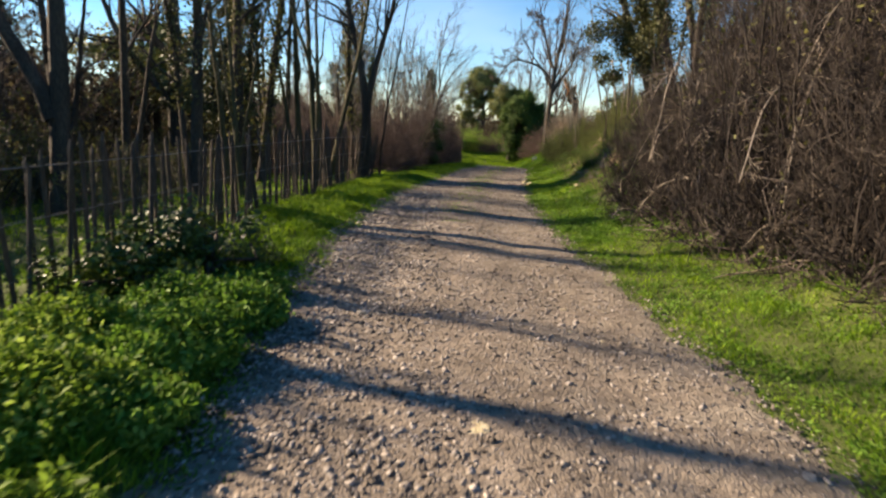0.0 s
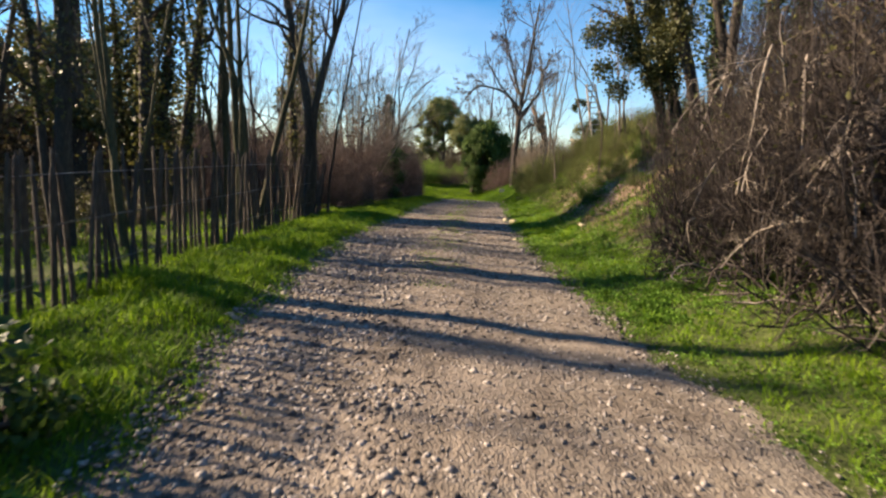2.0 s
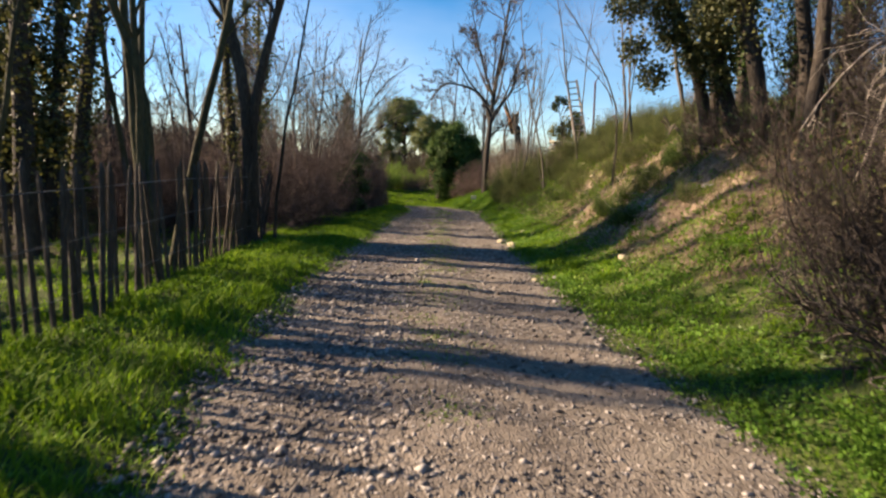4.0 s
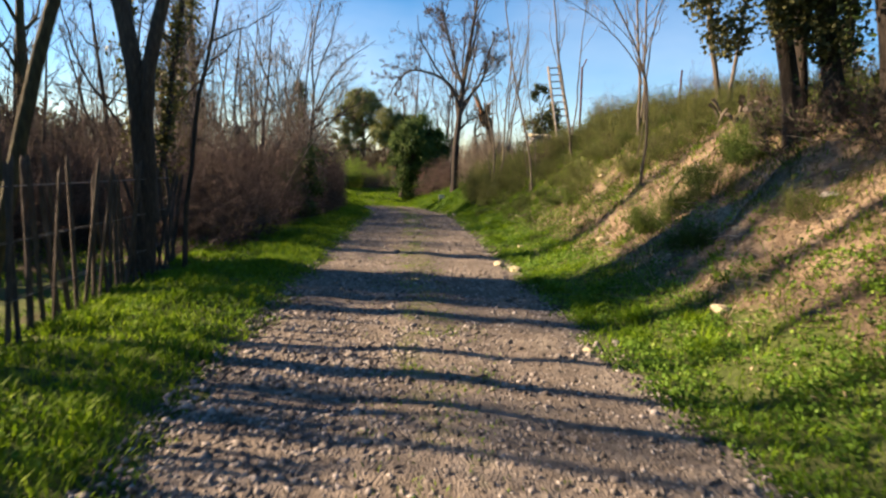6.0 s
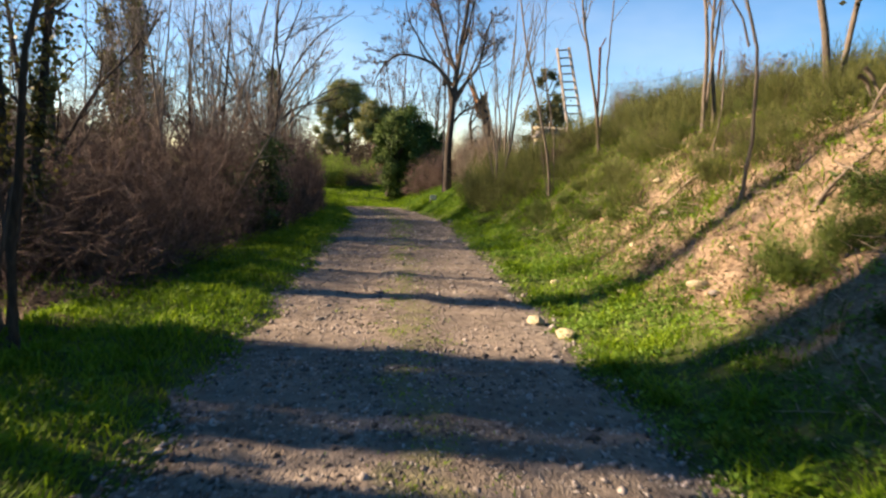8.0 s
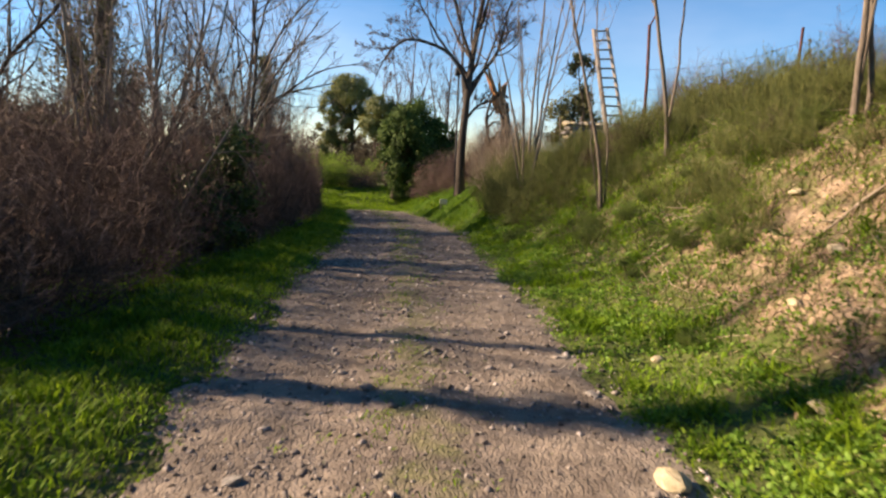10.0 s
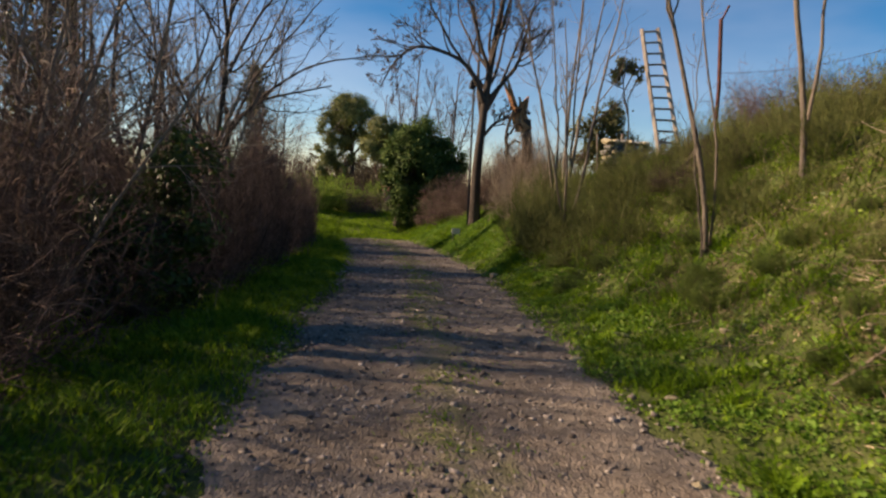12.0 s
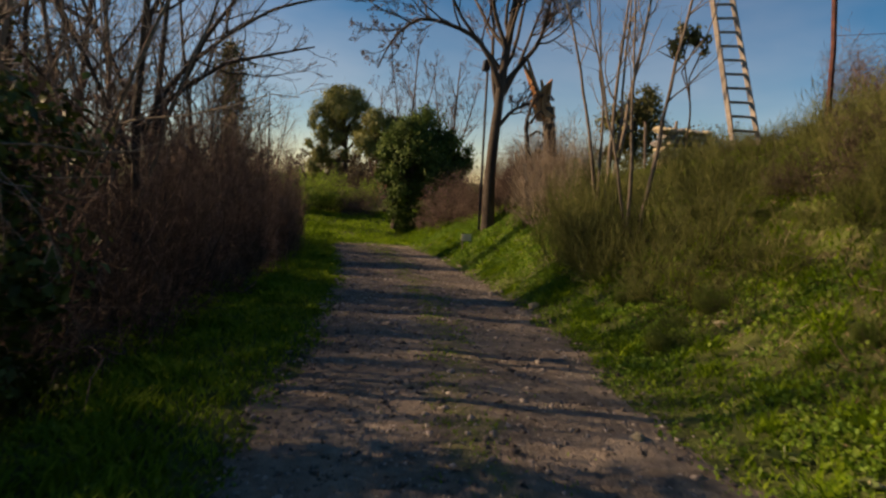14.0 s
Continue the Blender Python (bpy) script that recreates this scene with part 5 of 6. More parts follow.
wires = tagged(new("wire_fence"), "sagging rusty wires strung between posts on the bank top", "fence")
wires.location = (7.8, 27.1, 0)
for h in (0.5, 0.95, 1.4):
    a, b, c = np.array([0.03, 0.1, g + h]), np.array([2.4, -1.6, land(10.2, 25.5) + h]), np.array([4.8, -4.1, land(12.6, 23.0) + h])
    path = [a + (b - a) * t - np.array([0, 0, 0.15 * math.sin(math.pi * t)]) for t in np.linspace(0, 1, 9)] + [b + (c - b) * t for t in np.linspace(0.1, 1, 6)]
    part("wire", tube_mesh("wire", path, 0.004, RUST, 4), wires)
netting = bmesh.new()
for i in range(31):
    for k in (0, 1):
        x = 9.0 + i * 0.1
        if k == 0:
            z = land(x, 26.6)
            netting.verts.new((x, 26.6 + 0.05 * math.sin(x * 3), z - 0.05))
        else:
            netting.verts.new((x, 26.6 + 0.05 * math.sin(x * 3 + 1), land(x, 26.6) + 0.75 + 0.04 * math.sin(x * 5)))
netting.verts.ensure_lookup_table()
for i in range(30):
    netting.faces.new([netting.verts[j] for j in (2 * i, 2 * i + 2, 2 * i + 3, 2 * i + 1)])
bmesh.ops.solidify(netting, geom=netting.faces[:], thickness=0.01)
me = bpy.data.meshes.new("netting")
netting.to_mesh(me)
netting.free()
me.materials.append(NET)
tagged(new("netting", me), "sagging panel of green shade netting on the bank", "netting")

# low broken wall with loose stones on it
rnd = random.Random(3)


def stone_mesh(seed, material, flat=0.6, detail=2):
    r = random.Random(seed)
    bm = bmesh.new()
    bmesh.ops.create_icosphere(bm, subdivisions=detail, radius=0.5)
    off = Vector((r.uniform(-50, 50), r.uniform(-50, 50), r.uniform(-50, 50)))
    planes = [(Vector([r.gauss(0, 1) for _ in range(3)]).normalized(), r.uniform(0.24, 0.4)) for _ in range(9)]
    for v in bm.verts:
        for n, d in planes:
            over = v.co.dot(n) - d
            if over > 0:
                v.co -= n * over * 0.9
        v.co += v.co.normalized() * 0.06 * noise.noise(v.co * 4 + off)
        v.co.z *= flat
    me = bpy.data.meshes.new("stone")
    bm.to_mesh(me)
    bm.free()
    me.materials.append(material)
    return me


LIMES = [stone_mesh(i, LIME, 0.7) for i in range(5)]
GREYS = [stone_mesh(i + 20, GREYSTONE, 0.6) for i in range(5)]
wall = tagged(new("low_wall"), "low pale masonry wall with loose stones on the bank top", "wall")
wall.location = (8.15, 30.5, 2.0)
for row in range(-8, 5):
    for i in range(6):
        x = -0.75 + i * 0.19 + (0.09 if row % 2 else 0)
        s = part("stone", rnd.choice(GREYS if rnd.random() < 0.5 else LIMES), wall)
        s.location = (x, rnd.uniform(-0.03, 0.03), 0.02 + row * 0.12)
        s.scale = (0.29, 0.34, 0.26)
        s.rotation_euler = (0, 0, rnd.uniform(-0.3, 0.3))

lamp_pole = tagged(new("lamp_pole"), "small dark box lamp on a thin pole", "street lamp")
lamp_pole.location = at_ground(5.58, 36.1)
g = float(land(5.58, 36.1))
part("pole", tube_mesh("pole", [(0.05, 0, -0.1), (0.0, 0, 4.35 - g)], 0.035, DARK), lamp_pole)
part("lamp_box", box_mesh("lamp_box", (-0.06, 0, 4.3 - g), (-0.02, 0, 4.58 - g), 0.22, 0.18, DARK, 0.02), lamp_pole)

notice = tagged(new("notice_board"), "small white board on short wooden legs in the grass", "sign")
notice.location = at_ground(5.05, 35.2)
part("board", box_mesh("board", (0, 0, 0.18), (0, 0, 0.36), 0.26, 0.02, PAINT), notice)
part("leg", box_mesh("leg", (-0.09, 0.02, -0.1), (-0.09, 0.02, 0.2), 0.03, 0.02, LADDERWOOD), notice)
part("leg", box_mesh("leg", (0.12, 0.02, -0.1), (0.12, 0.02, 0.3), 0.03, 0.02, LADDERWOOD), notice)

rng = np.random.default_rng(71)
snag = tagged(new("broken_tree"), "broken tree trunk with a torn orange splintered top", "tree")
snag.location = at_ground(7.3, 35.4)
g = float(land(7.3, 35.4))
P = stem_line(rng, [(0, 0, -0.1), (0.0, 0, 1.0), (-0.2, 0, 3.4 - g)])[None]
part("trunk", mesh_of("trunk", *tubes(P, np.linspace(0.2, 0.16, 14)[None], 9), BARK, True), snag)
for i in range(7):
    a = rng.uniform(-0.14, 0.14, 2)
    h = (4.45 if i < 2 else rng.uniform(3.5, 4.0)) - g
    part("splinter", tube_mesh("splinter", [(-0.2 + a[0], a[1], 3.1 - g), (-0.4 + a[0] * 1.6, a[1], (3.1 - g + h) / 2), (-0.85 + a[0] * 1.5 + 0.14 * i, a[1], h + 0.15)], 0.17, SPLIT, 5, 0.03), snag)
tree(rng, "dead_tree", "dead dark trunk with broken stepped branch stubs", at_ground(6.45, 35.0), [([(0, 0, 0), (0.02, 0, 1.2), (-0.1, 0, 2.2), (0.1, 0, 2.9)], 0.09, 0.03), ([(0, 0, 1.3), (0.35, 0, 1.5), (0.7, 0, 1.45)], 0.05, 0.02), ([(0, 0, 1.8), (0.3, 0, 2.0), (0.5, 0, 1.9)], 0.04, 0.02), ([(-0.05, 0, 2.1), (0.3, 0, 2.5), (0.45, 0, 2.4)], 0.04, 0.02)], BARK, TWIG, order=0)
clump_tree("spindly_tree", "spindly small tree with a drooping leafy top", at_ground(7.65, 30.0), ([(0, 0, 0), (0.05, 0, 0.9), (-0.2, 0, 2.1)], 0.02, 0.012), [(-0.45, 0, 2.15, 0.17), (-0.2, 0, 2.3, 0.2), (0.05, 0, 2.25, 0.17), (-0.35, 0, 1.95, 0.1), (0.15, 0, 2.1, 0.12)], OLIVE, 0.08, 7000)

house = tagged(new("house"), "far pale house with a terracotta roof", "house")
house.location = (7.6, 61, -2.3)
part("wall", box_mesh("wall", (0, 0, -0.2), (0, 0, 2.2), 4.2, 4.0, RENDER, 0.02), house)
bm = bmesh.new()
pts = [(-2.3, -2.2, 2.2), (2.3, -2.2, 2.2), (2.3, 2.2, 2.2), (-2.3, 2.2, 2.2), (-2.3, 0, 3.3), (2.3, 0, 3.3)]
vs = [bm.verts.new(c) for c in pts]
for f in ((0, 1, 5, 4), (2, 3, 4, 5), (0, 4, 3), (1, 2, 5), (3, 2, 1, 0)):
    bm.faces.new([vs[i] for i in f])
me = bpy.data.meshes.new("roof")
bm.to_mesh(me)
bm.free()
me.materials.append(TILE)
part("roof", me, house)

# torn root stool on the bank top, and fallen branches
stool = tagged(new("root_stool"), "torn grey root stool with twisted roots on the bank", "tree stump")
stool.location = at_ground(5.75, 16.3, 0.12)
n = 40
a = rng.uniform(0, 6.28, n)
Q = wander(rng, rng.normal(0, 1, (n, 3)) * [0.3, 0.1, 0.05], np.stack([np.cos(a), np.sin(a) * 0.6 - 0.3, rng.uniform(-0.5, 0.35, n)], 1), rng.uniform(0.18, 0.3, n), 7, 0.12, -0.3)
for dx, dz, wide, tall in ((-0.15, -0.22, 0.75, 0.55), (0.35, -0.16, 0.8, 0.6), (0.1, -0.08, 0.55, 0.4)):
    heart = part("stump", stone_mesh(77 + int(dx * 20), BARK_MOSS, 0.7, 3), stool)
    heart.location, heart.scale, heart.rotation_euler = (dx, 0, dz), (wide, 0.5, tall), (0, 0, dx * 3)
for i in range(n):
    part("root", mesh_of("root", *tubes(Q[i:i + 1], (rng.uniform(0.02, 0.05) * np.linspace(1, 0.3, 8))[None], 6), SAPLING, True), stool)
for x, y, turn, s in ((4.1, 5.6, 2.9, 1.0), (3.6, 14.0, 0.4, 0.7), (4.3, 15.3, 1.2, 0.8), (4.9, 18.2, 2.4, 0.5), (4.6, 20.0, 2.8, 0.6), (4.2, 16.0, 0.2, 0.5), (5.0, 14.0, 1.9, 0.8)):
    b = tagged(new("fallen_branch"), "pale dry fallen branch lying on the bank", "branch", group="fallen branches")
    t = np.linspace(0, 1.4 * s, 8)
    px, py = x + t * math.cos(turn), y + t * math.sin(turn)
    P = np.stack([px - x, py - y, land(px, py) - float(land(x, y)) + 0.02 + 0.05 * s * np.sin(np.linspace(0, math.pi, 8))], 1)
    b.location = at_ground(x, y)
    part("limb", mesh_of("limb", *tubes(P[None], np.linspace(0.022, 0.008, 8)[None], 6), BARK_PALE, True), b)

# ---- stones that can be picked out one by one ----
STONES = [(0.15, 2.8, 0.32, 0), (0.72, 3.95, 0.07, 1), (-0.62, 4.6, 0.13, 1), (0.97, 2.75, 0.08, 0), (1.72, 2.5, 0.1, 1), (1.0, 4.38, 0.06, 0), (1.2, 4.2, 0.06, 0), (1.06, 4.95, 0.08, 0), (-1.2, 5.05, 0.08, 1), (1.69, 12.9, 0.1, 0), (2.0, 13.05, 0.09, 1), (-0.02, 12.85, 0.09, 1), (-0.3, 14.5, 0.08, 1),
          (2.28, 16.4, 0.2, 0), (0.2, 19.2, 0.06, 1), (2.9, 23.2, 0.14, 0), (3.9, 27.4, 0.2, 0), (2.2, 16.85, 0.24, 0), (0.26, 17.1, 0.12, 1), (2.9, 21.85, 0.13, 0), (3.5, 16.4, 0.22, 0), (3.7, 15.9, 0.12, 0), (2.84, 13.0, 0.2, 0), (2.5, 12.85, 0.12, 0), (5.0, 15.0, 0.25, 1), (3.45, 16.1, 0.14, 1), (3.9, 16.5, 0.12, 0), (2.9, 14.2, 0.07, 0),
          (4.2, 20.45, 0.12, 0), (3.9, 19.35, 0.1, 0), (3.45, 18.5, 0.14, 0), (3.8, 18.0, 0.16, 0), (4.3, 18.2, 0.2, 0), (4.0, 21.5, 0.1, 0), (3.6, 22.3, 0.09, 0), (4.4, 22.0, 0.12, 0), (2.4, 18.6, 0.1, 1), (3.0, 18.3, 0.13, 0), (2.6, 19.8, 0.09, 0), (3.1, 20.8, 0.1, 0), (4.8, 19.2, 0.18, 0), (3.2, 17.1, 0.16, 0), (4.5, 24.6, 0.14, 0), (2.15, 15.3, 0.08, 0), (2.3, 17.9, 0.12, 1), (4.1, 13.4, 0.2, 1), (3.6, 13.9, 0.1, 0)]
rnd = random.Random(8)
for x, y, s, kind in STONES:
    r = new("stone", rnd.choice(GREYS if kind else LIMES))
    r.location = at_ground(x, y, -0.004 if s > 0.3 else 0.012 * s / 0.1)
    r.scale = (s, s * rnd.uniform(0.6, 0.9), s * (0.2 if s > 0.3 else 0.75))
    r.rotation_euler = (rnd.uniform(-0.2, 0.2), rnd.uniform(-0.2, 0.2), rnd.uniform(0, 6.28))
    tagged(r, "grey field stone half sunk in the ground" if kind else ("large pale yellow limestone lying on the ground" if s > 0.18 else "small pale yellow limestone lying on the ground"), "stone", "loose stones along the track")

# ---- ground cover ----
rng = np.random.default_rng(91)


def gravel(n, reach, low=-4.85, across=1.06):
    y = rng.uniform(0, 1, n) ** 1.2 * reach + 0.2
    u = rng.uniform(-0.06, across, n)
    keep = rng.uniform(0, 1, n) < (0.45 + 0.55 * np.sin(3 * u + y * 0.9 + np.sin(y * 2.1) * 2) ** 2) * keys(u, [-0.06, 0.05, 0.3, 0.6, 1.06], [0.8, 1, 1, 0.85, 0.6])
    y, u = y[keep], u[keep]
    x = left_edge(y) + (right_edge(y) - left_edge(y)) * u
    s = np.clip(rng.lognormal(low, 0.45, len(x)), 0.004, 0.026) * keys(y, [0, 41], [1.0, 2.0])
    z = land(x, y) + 0.014 + s * 0.1
    octa = np.array([[1, 0, 0], [0, 1, 0], [-1, 0, 0], [0, -1, 0], [0, 0, 1], [0, 0, -1]], float)
    tri = np.array([[0, 1, 4], [1, 2, 4], [2, 3, 4], [3, 0, 4], [1, 0, 5], [2, 1, 5], [3, 2, 5], [0, 3, 5]])
    V = octa[None] * (1 + rng.normal(0, 0.25, (len(x), 6, 1)))
    V = V + rng.normal(0, 0.22, V.shape)
    V *= (s[:, None] * rng.uniform(0.6, 1.2, (len(x), 3)) * np.array([1, 1, 0.65]))[:, None]
    a = rng.uniform(0, 6.28, len(x))
    c, n2 = np.cos(a)[:, None], np.sin(a)[:, None]
    V = np.stack([V[:, :, 0] * c - V[:, :, 1] * n2, V[:, :, 0] * n2 + V[:, :, 1] * c, V[:, :, 2]], 2)
    V += np.stack([x, y, z], 1)[:, None]
    return V.reshape(-1, 3), (np.arange(len(x)) * 6)[:, None, None] + tri[None]


v, f = gravel(60000, 41)
stuff("gravel", mesh_of("gravel", v, f.reshape(-1, 3), PEBBLE), None, "loose pale angular gravel scattered over the track")


v, f = gravel(13000, 13, -4.3, 0.42)
stuff("gravel", mesh_of("gravel", v, f.reshape(-1, 3), PEBBLE), None, "coarser broken stones heaped along the track edge")
v, f = gravel(17000, 16, -4.62, 1.03)
stuff("gravel", mesh_of("gravel", v, f.reshape(-1, 3), PEBBLE), None, "angular stones strewn across the whole track")
v, f = gravel(60000, 16, -5.15)
stuff("gravel", mesh_of("gravel", v, f.reshape(-1, 3), PEBBLE), None, "fine grit and small pale chippings on the track")


def blades(x, y, height, width, up=1.0, sway=0.35, step=0.0):
    """Grass blades: a bent leaf of two faces each."""
    n = len(x)
    at = np.stack([x, y, land(x, y) - 0.005 + step], 1)
    a = rng.uniform(0, 6.28, n)
    way = unit(np.stack([np.cos(a) * sway, np.sin(a) * sway, np.full(n, up)], 1) + rng.normal(0, 0.12, (n, 3)))
    side = np.stack([-np.sin(a), np.cos(a), np.zeros(n)], 1) * (width / 2)[:, None]
    mid = at + way * (height * 0.5)[:, None]
    tip = at + way * height[:, None] + np.stack([np.cos(a), np.sin(a), np.full(n, -0.4)], 1) * (height * 0.35)[:, None]
    V = np.stack([at - side * 0.6, at + side * 0.6, mid + side, tip, mid - side], 1).reshape(-1, 3)
    q = (np.arange(n) * 5)[:, None]
    return V, np.concatenate([q + np.array([[0, 1, 2]]), q + np.array([[0, 2, 4]]), q + np.array([[4, 2, 3]])])


def patch(x, y, s=1.0, seed=0.0):
    return 0.5 + 0.5 * np.sin(1.7 * s * x + 1.1 * np.sin(1.3 * s * y + seed)) * np.sin(1.5 * s * y + 1.2 * np.sin(1.9 * s * x + seed))


def verge(n, side, far=1.8, power=0.8):
    y = rng.uniform(0, 1, n) ** 1.3 * 45 + 0.3
    off = rng.uniform(0, 1, n) ** power * far - 0.40 + 0.06 * np.sin(7 * y) + 0.05 * np.sin(13 * y + 1)
    if side < 0:
        return left_edge(y) - off, y, off
    return right_edge(y) + off, y, off


x, y, off = verge(210000, -1, 2.3)
k = rng.uniform(0, 1, len(x)) < keys(off, [-0.45, -0.25, -0.05, 0.25], [0.01, 0.12, 0.5, 1]) * (0.55 + 0.45 * patch(x, y, 1.5))
x, y, off = x[k], y[k], off[k]
h = rng.uniform(0.05, 0.13, len(x)) * (0.55 + 1.2 * patch(x, y, 2.6) * patch(x, y, 5.5, 2)) * keys(off, [-0.2, 0.0, 0.35], [0.25, 0.55, 1.15]) * keys(y, [0, 10, 13, 45], [1.1, 1.3, 0.85, 1.0])
v, f = blades(x, y, h, keys(y, [0, 10, 45], [0.007, 0.009, 0.022]) * rng.uniform(0.7, 1.3, len(x)))
stuff("grass", mesh_of("grass", v, f, GRASS), None, "lush bright green grass on the verge below the fence")
x, y, off = verge(130000, 1, 2.6, 1.0)
bare = bareness(x, y)
k = rng.uniform(0, 1, len(x)) < keys(off, [-0.45, -0.25, -0.05, 0.25, 1.4, 2.6], [0.01, 0.12, 0.5, 1, 0.9, 0.6]) * (0.5 + 0.5 * patch(x, y, 1.4, 2)) * (1 - 0.85 * bare) * np.where((y < 11) & (off > 2.2), 0.1, 1)
x, y, off = x[k], y[k], off[k]
h = rng.uniform(0.045, 0.11, len(x)) * (0.45 + 1.2 * patch(x, y, 2.3, 1) * patch(x, y, 5.0, 3)) * keys(off, [-0.2, 0.0, 0.3], [0.25, 0.55, 1])
v, f = blades(x, y, h, keys(y, [0, 10, 45], [0.007, 0.009, 0.022]) * rng.uniform(0.7, 1.3, len(x)))
stuff("grass", mesh_of("grass", v, f, GRASS), None, "short green grass on the verge below the bank")


def weeds(n, side, far, low, high, size, seed, power=1.0, fade=None):
    """Leafy ground plants: leaves gathered in low uneven mounds."""
    m = n // 14
    x, y, off = verge(m, side, far, power)
    y2 = low + (y - 0.3) / 45 * (high - low)
    x = np.where(side < 0, left_edge(y2) - off, right_edge(y2) + off)
    y = y2
    k = rng.uniform(0, 1, m) < keys(off, [-0.1, 0.05, 0.3], [0.0, 0.4, 1]) * np.clip(1.5 * patch(x, y, 1.6, seed) * patch(x, y, 4.3, seed + 1), 0, 1) * (1 - (0.75 if fade is None else fade) * bareness(x, y))
    x, y = x[k], y[k]
    r = rng.uniform(0.04, 0.10, len(x)) * size / 0.03
    r = np.minimum(r, 0.16)
    x, y, r = (np.repeat(q, 14) for q in (x, y, r))
    w = unit(rng.normal(0, 1, (len(x), 3)))
    w[:, 2] = np.abs(w[:, 2])
    at = np.stack([x, y, land(x, y)], 1) + w * (r * rng.uniform(0.4, 1, len(x)) ** 0.5)[:, None] * np.array([1, 1, 0.8])
    return leaf_quads(rng, at, size * keys(y, [0, 20, 45], [0.9, 1.0, 1.7]), 1.2, 0.75, w * 0.6)


v, f = weeds(330000, 1, 2.4, 8, 44, 0.03, 3.0)
stuff("ground_weed", mesh_of("ground_weed", v, f, WEED), None, "low leafy green weeds covering the foot of the bank")
v, f = weeds(90000, 1, 2.3, 0, 10, 0.024, 5.0)
stuff("ground_weed", mesh_of("ground_weed", v, f, WEED), None, "low leafy green weeds beside the gravel track")
v, f = weeds(50000, 1, 4.0, 12, 32, 0.035, 1.0, 0.8, 0.35)
stuff("ground_weed", mesh_of("ground_weed", v, f, WEED_LIGHT), None, "pale yellow-green weeds growing up the bank")
v, f = weeds(60000, -1, 1.6, 0, 30, 0.028, 4.0)
stuff("ground_weed", mesh_of("ground_weed", v, f, WEED), None, "low leafy weeds in the verge grass")


n = 170
y = rng.uniform(9, 34, n)
x = right_edge(y) + rng.uniform(0.3, 3.6, n)
a = rng.uniform(0, 6.28, (n, 9))
out = np.stack([np.cos(a), np.sin(a), np.full_like(a, 0.45)], 2).reshape(-1, 3)
at = np.repeat(np.stack([x, y, land(x, y) + 0.01], 1), 9, 0)
size = np.repeat(rng.uniform(0.05, 0.11, n), 9)
stuff("rosette_plant", mesh_of("rosette_plant", *leaf_quads(rng, at, size, 1.0, 0.35, out * 4), WEED_PALE), None, "pale grey-green leafy rosettes dotted over the bank")


def weed_clump(x, y, r, h, n, leaf, size=0.05):
    root = tagged(new("weed_clump"), "knee-high clump of bright leafy weeds beside the track", "weeds", group="weed clumps by the fence")
    root.location = at_ground(x, y)
    m = n // 20
    a, q = rng.uniform(0, 6.28, m), np.sqrt(rng.uniform(0, 1, m)) * r
    top = np.stack([q * np.cos(a), q * np.sin(a), h * (1 - 0.6 * (q / r) ** 2) * rng.uniform(0.5, 1.1, m)], 1)
    foot = top * [0.8, 0.8, 0]
    P = foot[:, None] + (top - foot)[:, None] * np.linspace(0, 1, 4)[None, :, None]
    stuff("stem_growth", mesh_of("stem_growth", *tubes(P, np.tile(np.linspace(0.004, 0.002, 4), (m, 1)), 3), leaf), root)
    t = rng.uniform(0.15, 1, m * 20) ** 0.7
    at = np.repeat(foot, 20, 0) + np.repeat(top - foot, 20, 0) * t[:, None] + rng.normal(0, 0.03, (m * 20, 3))
    stuff("leaf_growth", mesh_of("leaf_growth", *leaf_quads(rng, at, size, 1.0, 0.5), leaf), root)


for x, y, r, h, n, leaf in ((-1.9, 2.5, 0.5, 0.34, 9000, WEED_LIGHT), (-1.6, 3.4, 0.42, 0.30, 8000, WEED), (-2.3, 3.5, 0.45, 0.36, 8000, WEED_LIGHT), (-1.5, 4.2, 0.35, 0.28, 6000, WEED), (-2.2, 1.6, 0.5, 0.35, 7000, WEED_LIGHT), (-2.7, 2.6, 0.4, 0.3, 6000, WEED), (-1.45, 2.6, 0.3, 0.2, 4000, WEED), (-1.55, 4.9, 0.25, 0.2, 3500, WEED), (-2.0, 4.4, 0.4, 0.25, 5000, WEED), (-1.4, 1.7, 0.3, 0.22, 4000, WEED_LIGHT)):
    weed_clump(x, y, r, h, n, leaf)

# litter, dry stalks and tufts on the loose earth
n = 60000
y = rng.uniform(11.5, 30, n)
off = rng.uniform(0.6, 5.2, n)
x = right_edge(y) + off
k = rng.uniform(0, 1, n) < 0.15 + 0.85 * bareness(x, y)
x, y = x[k], y[k]
at = np.stack([x, y, land(x, y) + rng.uniform(0.0, 0.03, len(x))], 1)
stuff("leaf_litter", mesh_of("leaf_litter", *leaf_quads(rng, at, 0.05, 2.5, 0.3), STRAW), None, "dry straw-coloured leaves and stalks on the bare bank")
n = 16000
y = rng.uniform(0.5, 12, n)
off = rng.uniform(2.1, 5, n)
x = right_edge(y) + off
at = np.stack([x, y, land(x, y) + rng.uniform(0.0, 0.03, n)], 1)
stuff("leaf_litter", mesh_of("leaf_litter", *leaf_quads(rng, at, 0.045, 2.5, 0.5), STRAW), None, "brown dead leaves under the thicket")
n = 110000
y = rng.uniform(15, 32, n)
d = rng.uniform(1.6, 7.0, n)
x = right_edge(y) + d
k = rng.uniform(0, 1, n) < (0.25 + patch(x, y, 2.1, 3) * patch(x, y, 4.7, 1)) * (1 - 0.95 * bareness(x, y))
x, y = x[k], y[k]
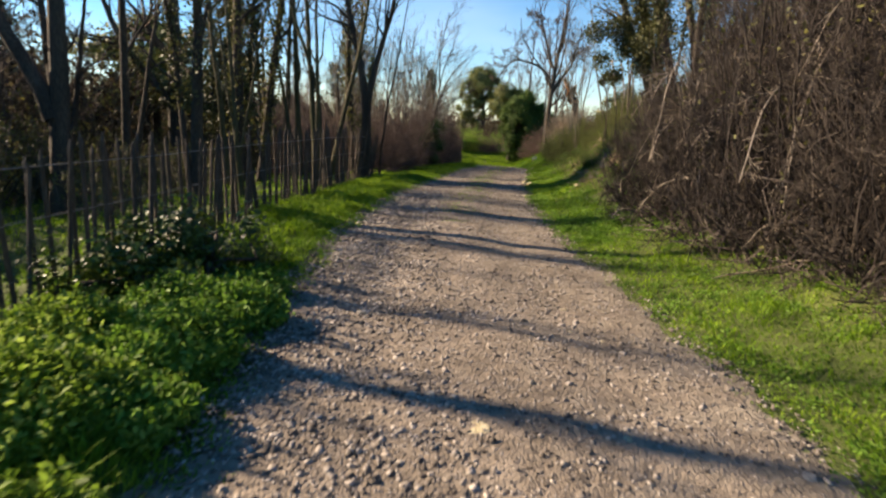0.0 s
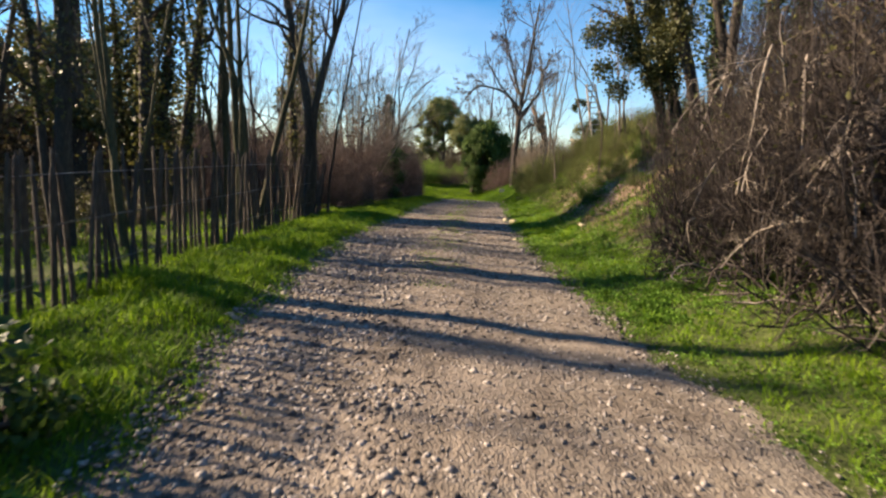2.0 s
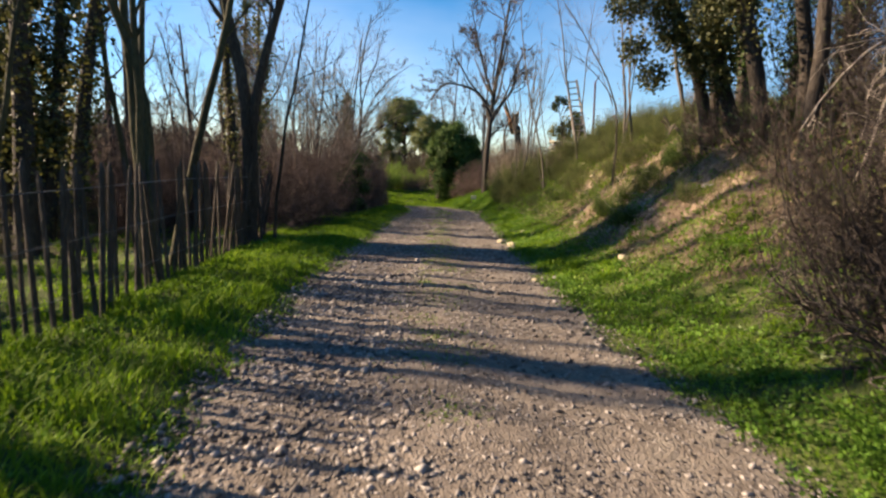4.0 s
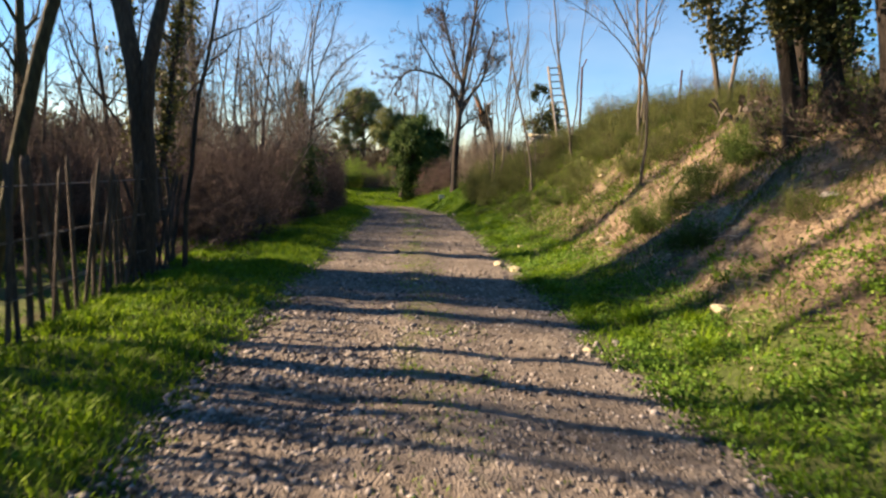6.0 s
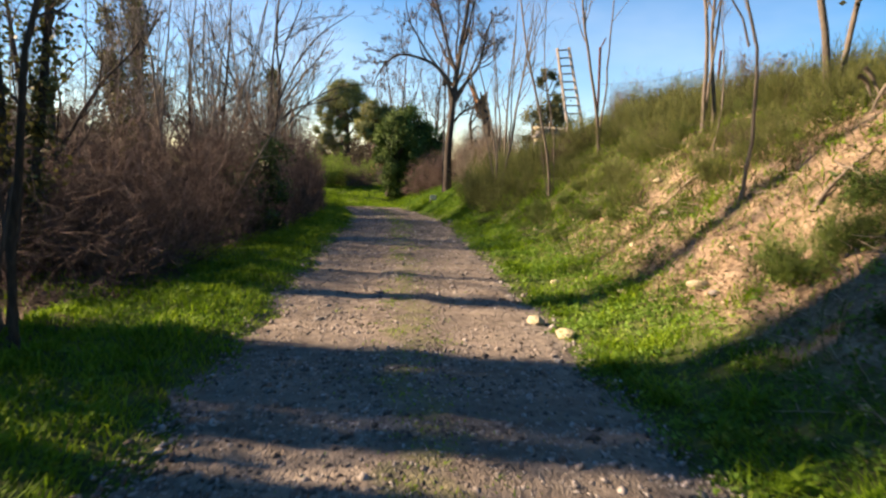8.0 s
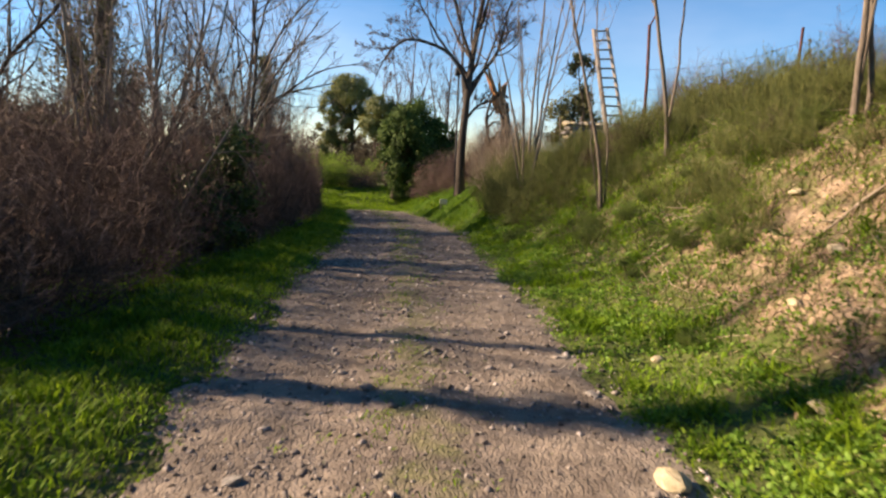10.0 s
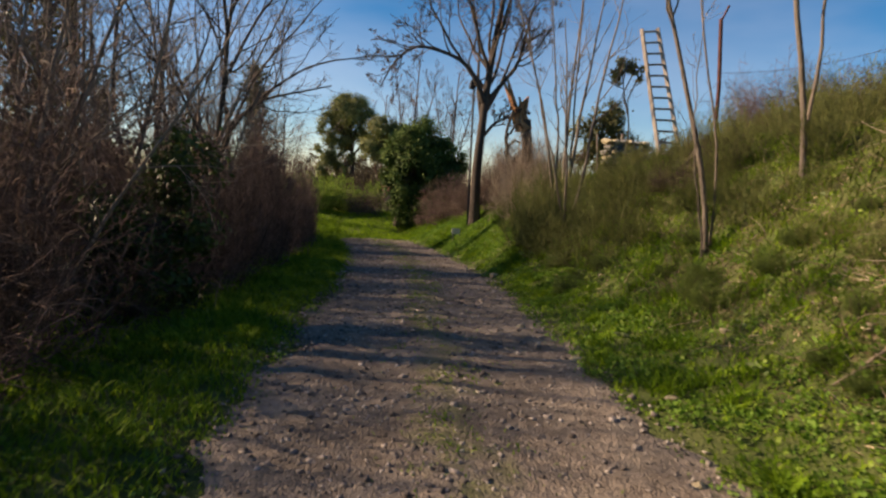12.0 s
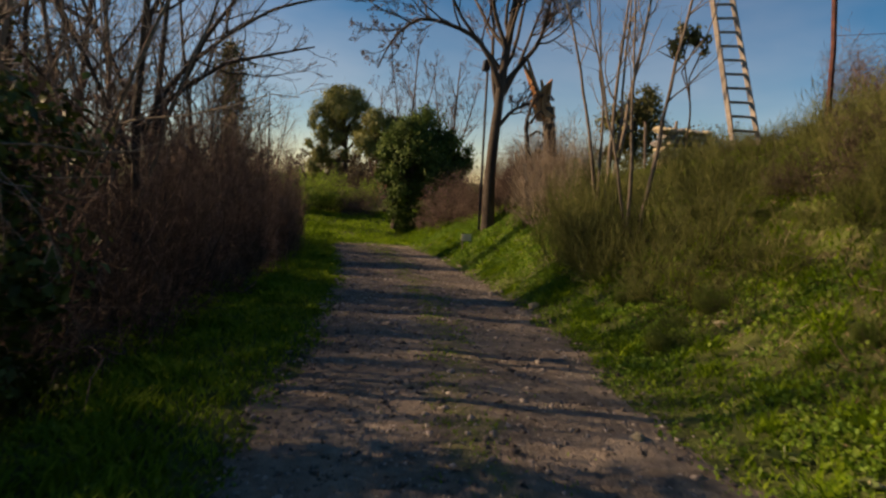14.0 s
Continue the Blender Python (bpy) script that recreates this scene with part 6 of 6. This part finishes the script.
v, f = blades(x, y, rng.uniform(0.06, 0.17, len(x)) * (0.6 + 0.8 * patch(x, y, 3.1, 5)), np.full(len(x), 0.011), sway=0.7)
stuff("grass", mesh_of("grass", v, f, GRASS), None, "rough uneven grass covering the upper bank")
n = 30000
y = rng.uniform(11, 31, n)
x = right_edge(y) + rng.uniform(0.9, 6.5, n)
k = (patch(x, y, 2.6, 6) > 0.55)
x, y = x[k], y[k]
v, f = blades(x, y, rng.uniform(0.12, 0.3, len(x)), np.full(len(x), 0.008), sway=0.6)
stuff("tall_grass", mesh_of("tall_grass", v, f, BROOM), None, "tufts of long green and straw-coloured bank grass")
m = 420
y = rng.uniform(0, 1, m) ** 0.8 * 27 + 11.5
x = right_edge(y) + rng.uniform(0, 1, m) ** 1.3 * 3.6 + 0.12
k = rng.uniform(0, 1, m) > 0.8 * bareness(x, y)
x, y = np.repeat(x[k], 70), np.repeat(y[k], 70)
h = np.repeat(rng.uniform(0.10, 0.24, len(x) // 70), 70) * rng.uniform(0.5, 1.1, len(x))
x, y = x + rng.normal(0, 0.06, len(x)), y + rng.normal(0, 0.06, len(x))
v, f = blades(x, y, h, keys(y, [0, 20, 45], [0.007, 0.011, 0.02]), sway=0.75)
stuff("tall_grass", mesh_of("tall_grass", v, f, GRASS), None, "bright green grass tussocks drooping over the bank foot")
# green tufts growing through the middle of the gravel
m = 900
y = rng.uniform(9, 42, m)
u = rng.normal(0.5, 0.07, m) + 0.02 * np.sin(y)
x = left_edge(y) + (right_edge(y) - left_edge(y)) * u
k = patch(x, y, 2.2, 4) > 0.45
x, y = np.repeat(x[k], 12), np.repeat(y[k], 12)
x, y = x + rng.normal(0, 0.045, len(x)), y + rng.normal(0, 0.045, len(x))
v, f = blades(x, y, rng.uniform(0.012, 0.035, len(x)), keys(y, [0, 20, 45], [0.006, 0.009, 0.016]), sway=0.9, step=0.018)
stuff("grass", mesh_of("grass", v, f, GRASS), None, "thin low grass tufts along the middle of the track")
n = 5000
y = rng.uniform(11, 30, n)
x = right_edge(y) + rng.uniform(0.9, 4.5, n)
k = rng.uniform(0, 1, n) < 0.15 + bareness(x, y)
x, y = x[k], y[k]
P = wander(rng, np.stack([x, y, land(x, y) + 0.01], 1), np.stack([rng.normal(0, 1, len(x)), rng.normal(0, 1, len(x)), rng.uniform(-0.2, 0.5, len(x))], 1), rng.uniform(0.08, 0.35, len(x)), 3, 0.2, -0.05)
stuff("dry_stalk", mesh_of("dry_stalk", *tubes(P, np.tile(np.linspace(0.004, 0.002, 4), (len(x), 1)), 3), TAN), None, "dry stalks and broken twigs on the bank")
n = 70000
y = rng.uniform(11, 44, n)
x = right_edge(y) + rng.uniform(1.6, 6.5, n)
k = rng.uniform(0, 1, n) < patch(x, y, 1.3, 9) * (1 - 0.85 * bareness(x, y))
x, y = x[k], y[k]
v, f = blades(x, y, rng.uniform(0.05, 0.15, len(x)) * (0.5 + patch(x, y, 3.1, 2)), np.full(len(x), 0.014), sway=0.5)
stuff("grass", mesh_of("grass", v, f, GRASS), None, "rough tufted green grass growing up the bank")
n = 45000
y = rng.uniform(13, 44, n)
x = right_edge(y) + rng.uniform(2.0, 7.5, n)
k = rng.uniform(0, 1, n) < patch(x, y, 1.7, 4)
x, y = x[k], y[k]
v, f = blades(x, y, rng.uniform(0.08, 0.22, len(x)), np.full(len(x), 0.012), sway=0.6)
stuff("dry_grass", mesh_of("dry_grass", v, f, BROOM), None, "dry straw-coloured grass among the broom bushes")
# sunny grass and undergrowth behind the fence
n = 60000
y = rng.uniform(0, 1, n) * 26 + 1
x = left_edge(y) - 1.9 - rng.uniform(0, 1, n) ** 1.3 * 9
k = rng.uniform(0, 1, n) < patch(x, y, 0.8, 3)
x, y = x[k], y[k]
v, f = blades(x, y, rng.uniform(0.06, 0.16, len(x)), np.full(len(x), 0.014))
stuff("grass", mesh_of("grass", v, f, GRASS), None, "rough bright grass in the copse behind the fence")
# tufts in the middle of the track
n = 9000
y = rng.uniform(10, 42, n)
x = (left_edge(y) + right_edge(y)) / 2 + rng.normal(0, 0.28, n)
k = rng.uniform(0, 1, n) < patch(x, y, 2.2, 8) * 0.8
x, y = x[k], y[k]
v, f = blades(x, y, rng.uniform(0.012, 0.035, len(x)), np.full(len(x), 0.008), sway=0.9, step=0.015)
stuff("track_grass", mesh_of("track_grass", v, f, GRASS), None, "sparse short grass along the middle of the track")
# sunny grass where the track fades out at the bend
n = 42000
y = 40.0 + 10 * rng.uniform(0, 1, n) ** 1.2
x = rng.uniform(-2.5, 7.5, n)
k = (rng.uniform(0, 1, n) < keys(y, [40, 42], [0.1, 1])) & ((x > right_edge(y)) | (x < left_edge(y)) | (y > 41.3))
x, y = x[k], y[k]
v, f = blades(x, y, rng.uniform(0.06, 0.16, len(x)) * (0.5 + patch(x, y, 1.9, 2)), np.full(len(x), 0.026))
stuff("grass", mesh_of("grass", v, f, GRASS), None, "sunny yellow-green grass where the track fades out")
# dead brown stems and seed heads standing in the bank grass
n = 9000
y = rng.uniform(17, 34, n)
x = right_edge(y) + rng.uniform(0.9, 6.0, n)
k = rng.uniform(0, 1, n) < patch(x, y, 1.9, 7) ** 2
x, y = x[k], y[k]
P = wander(rng, np.stack([x, y, land(x, y) - 0.01], 1), np.stack([rng.normal(0, 0.5, len(x)), rng.normal(0, 0.5, len(x)), np.ones(len(x))], 1), rng.uniform(0.12, 0.5, len(x)), 4, 0.2, -0.03)
stuff("dry_stalk", mesh_of("dry_stalk", *tubes(P, np.tile(np.linspace(0.0035, 0.002, 5), (len(x), 1)), 3), UNDERWOOD), None, "dead brown stems standing in the bank grass")
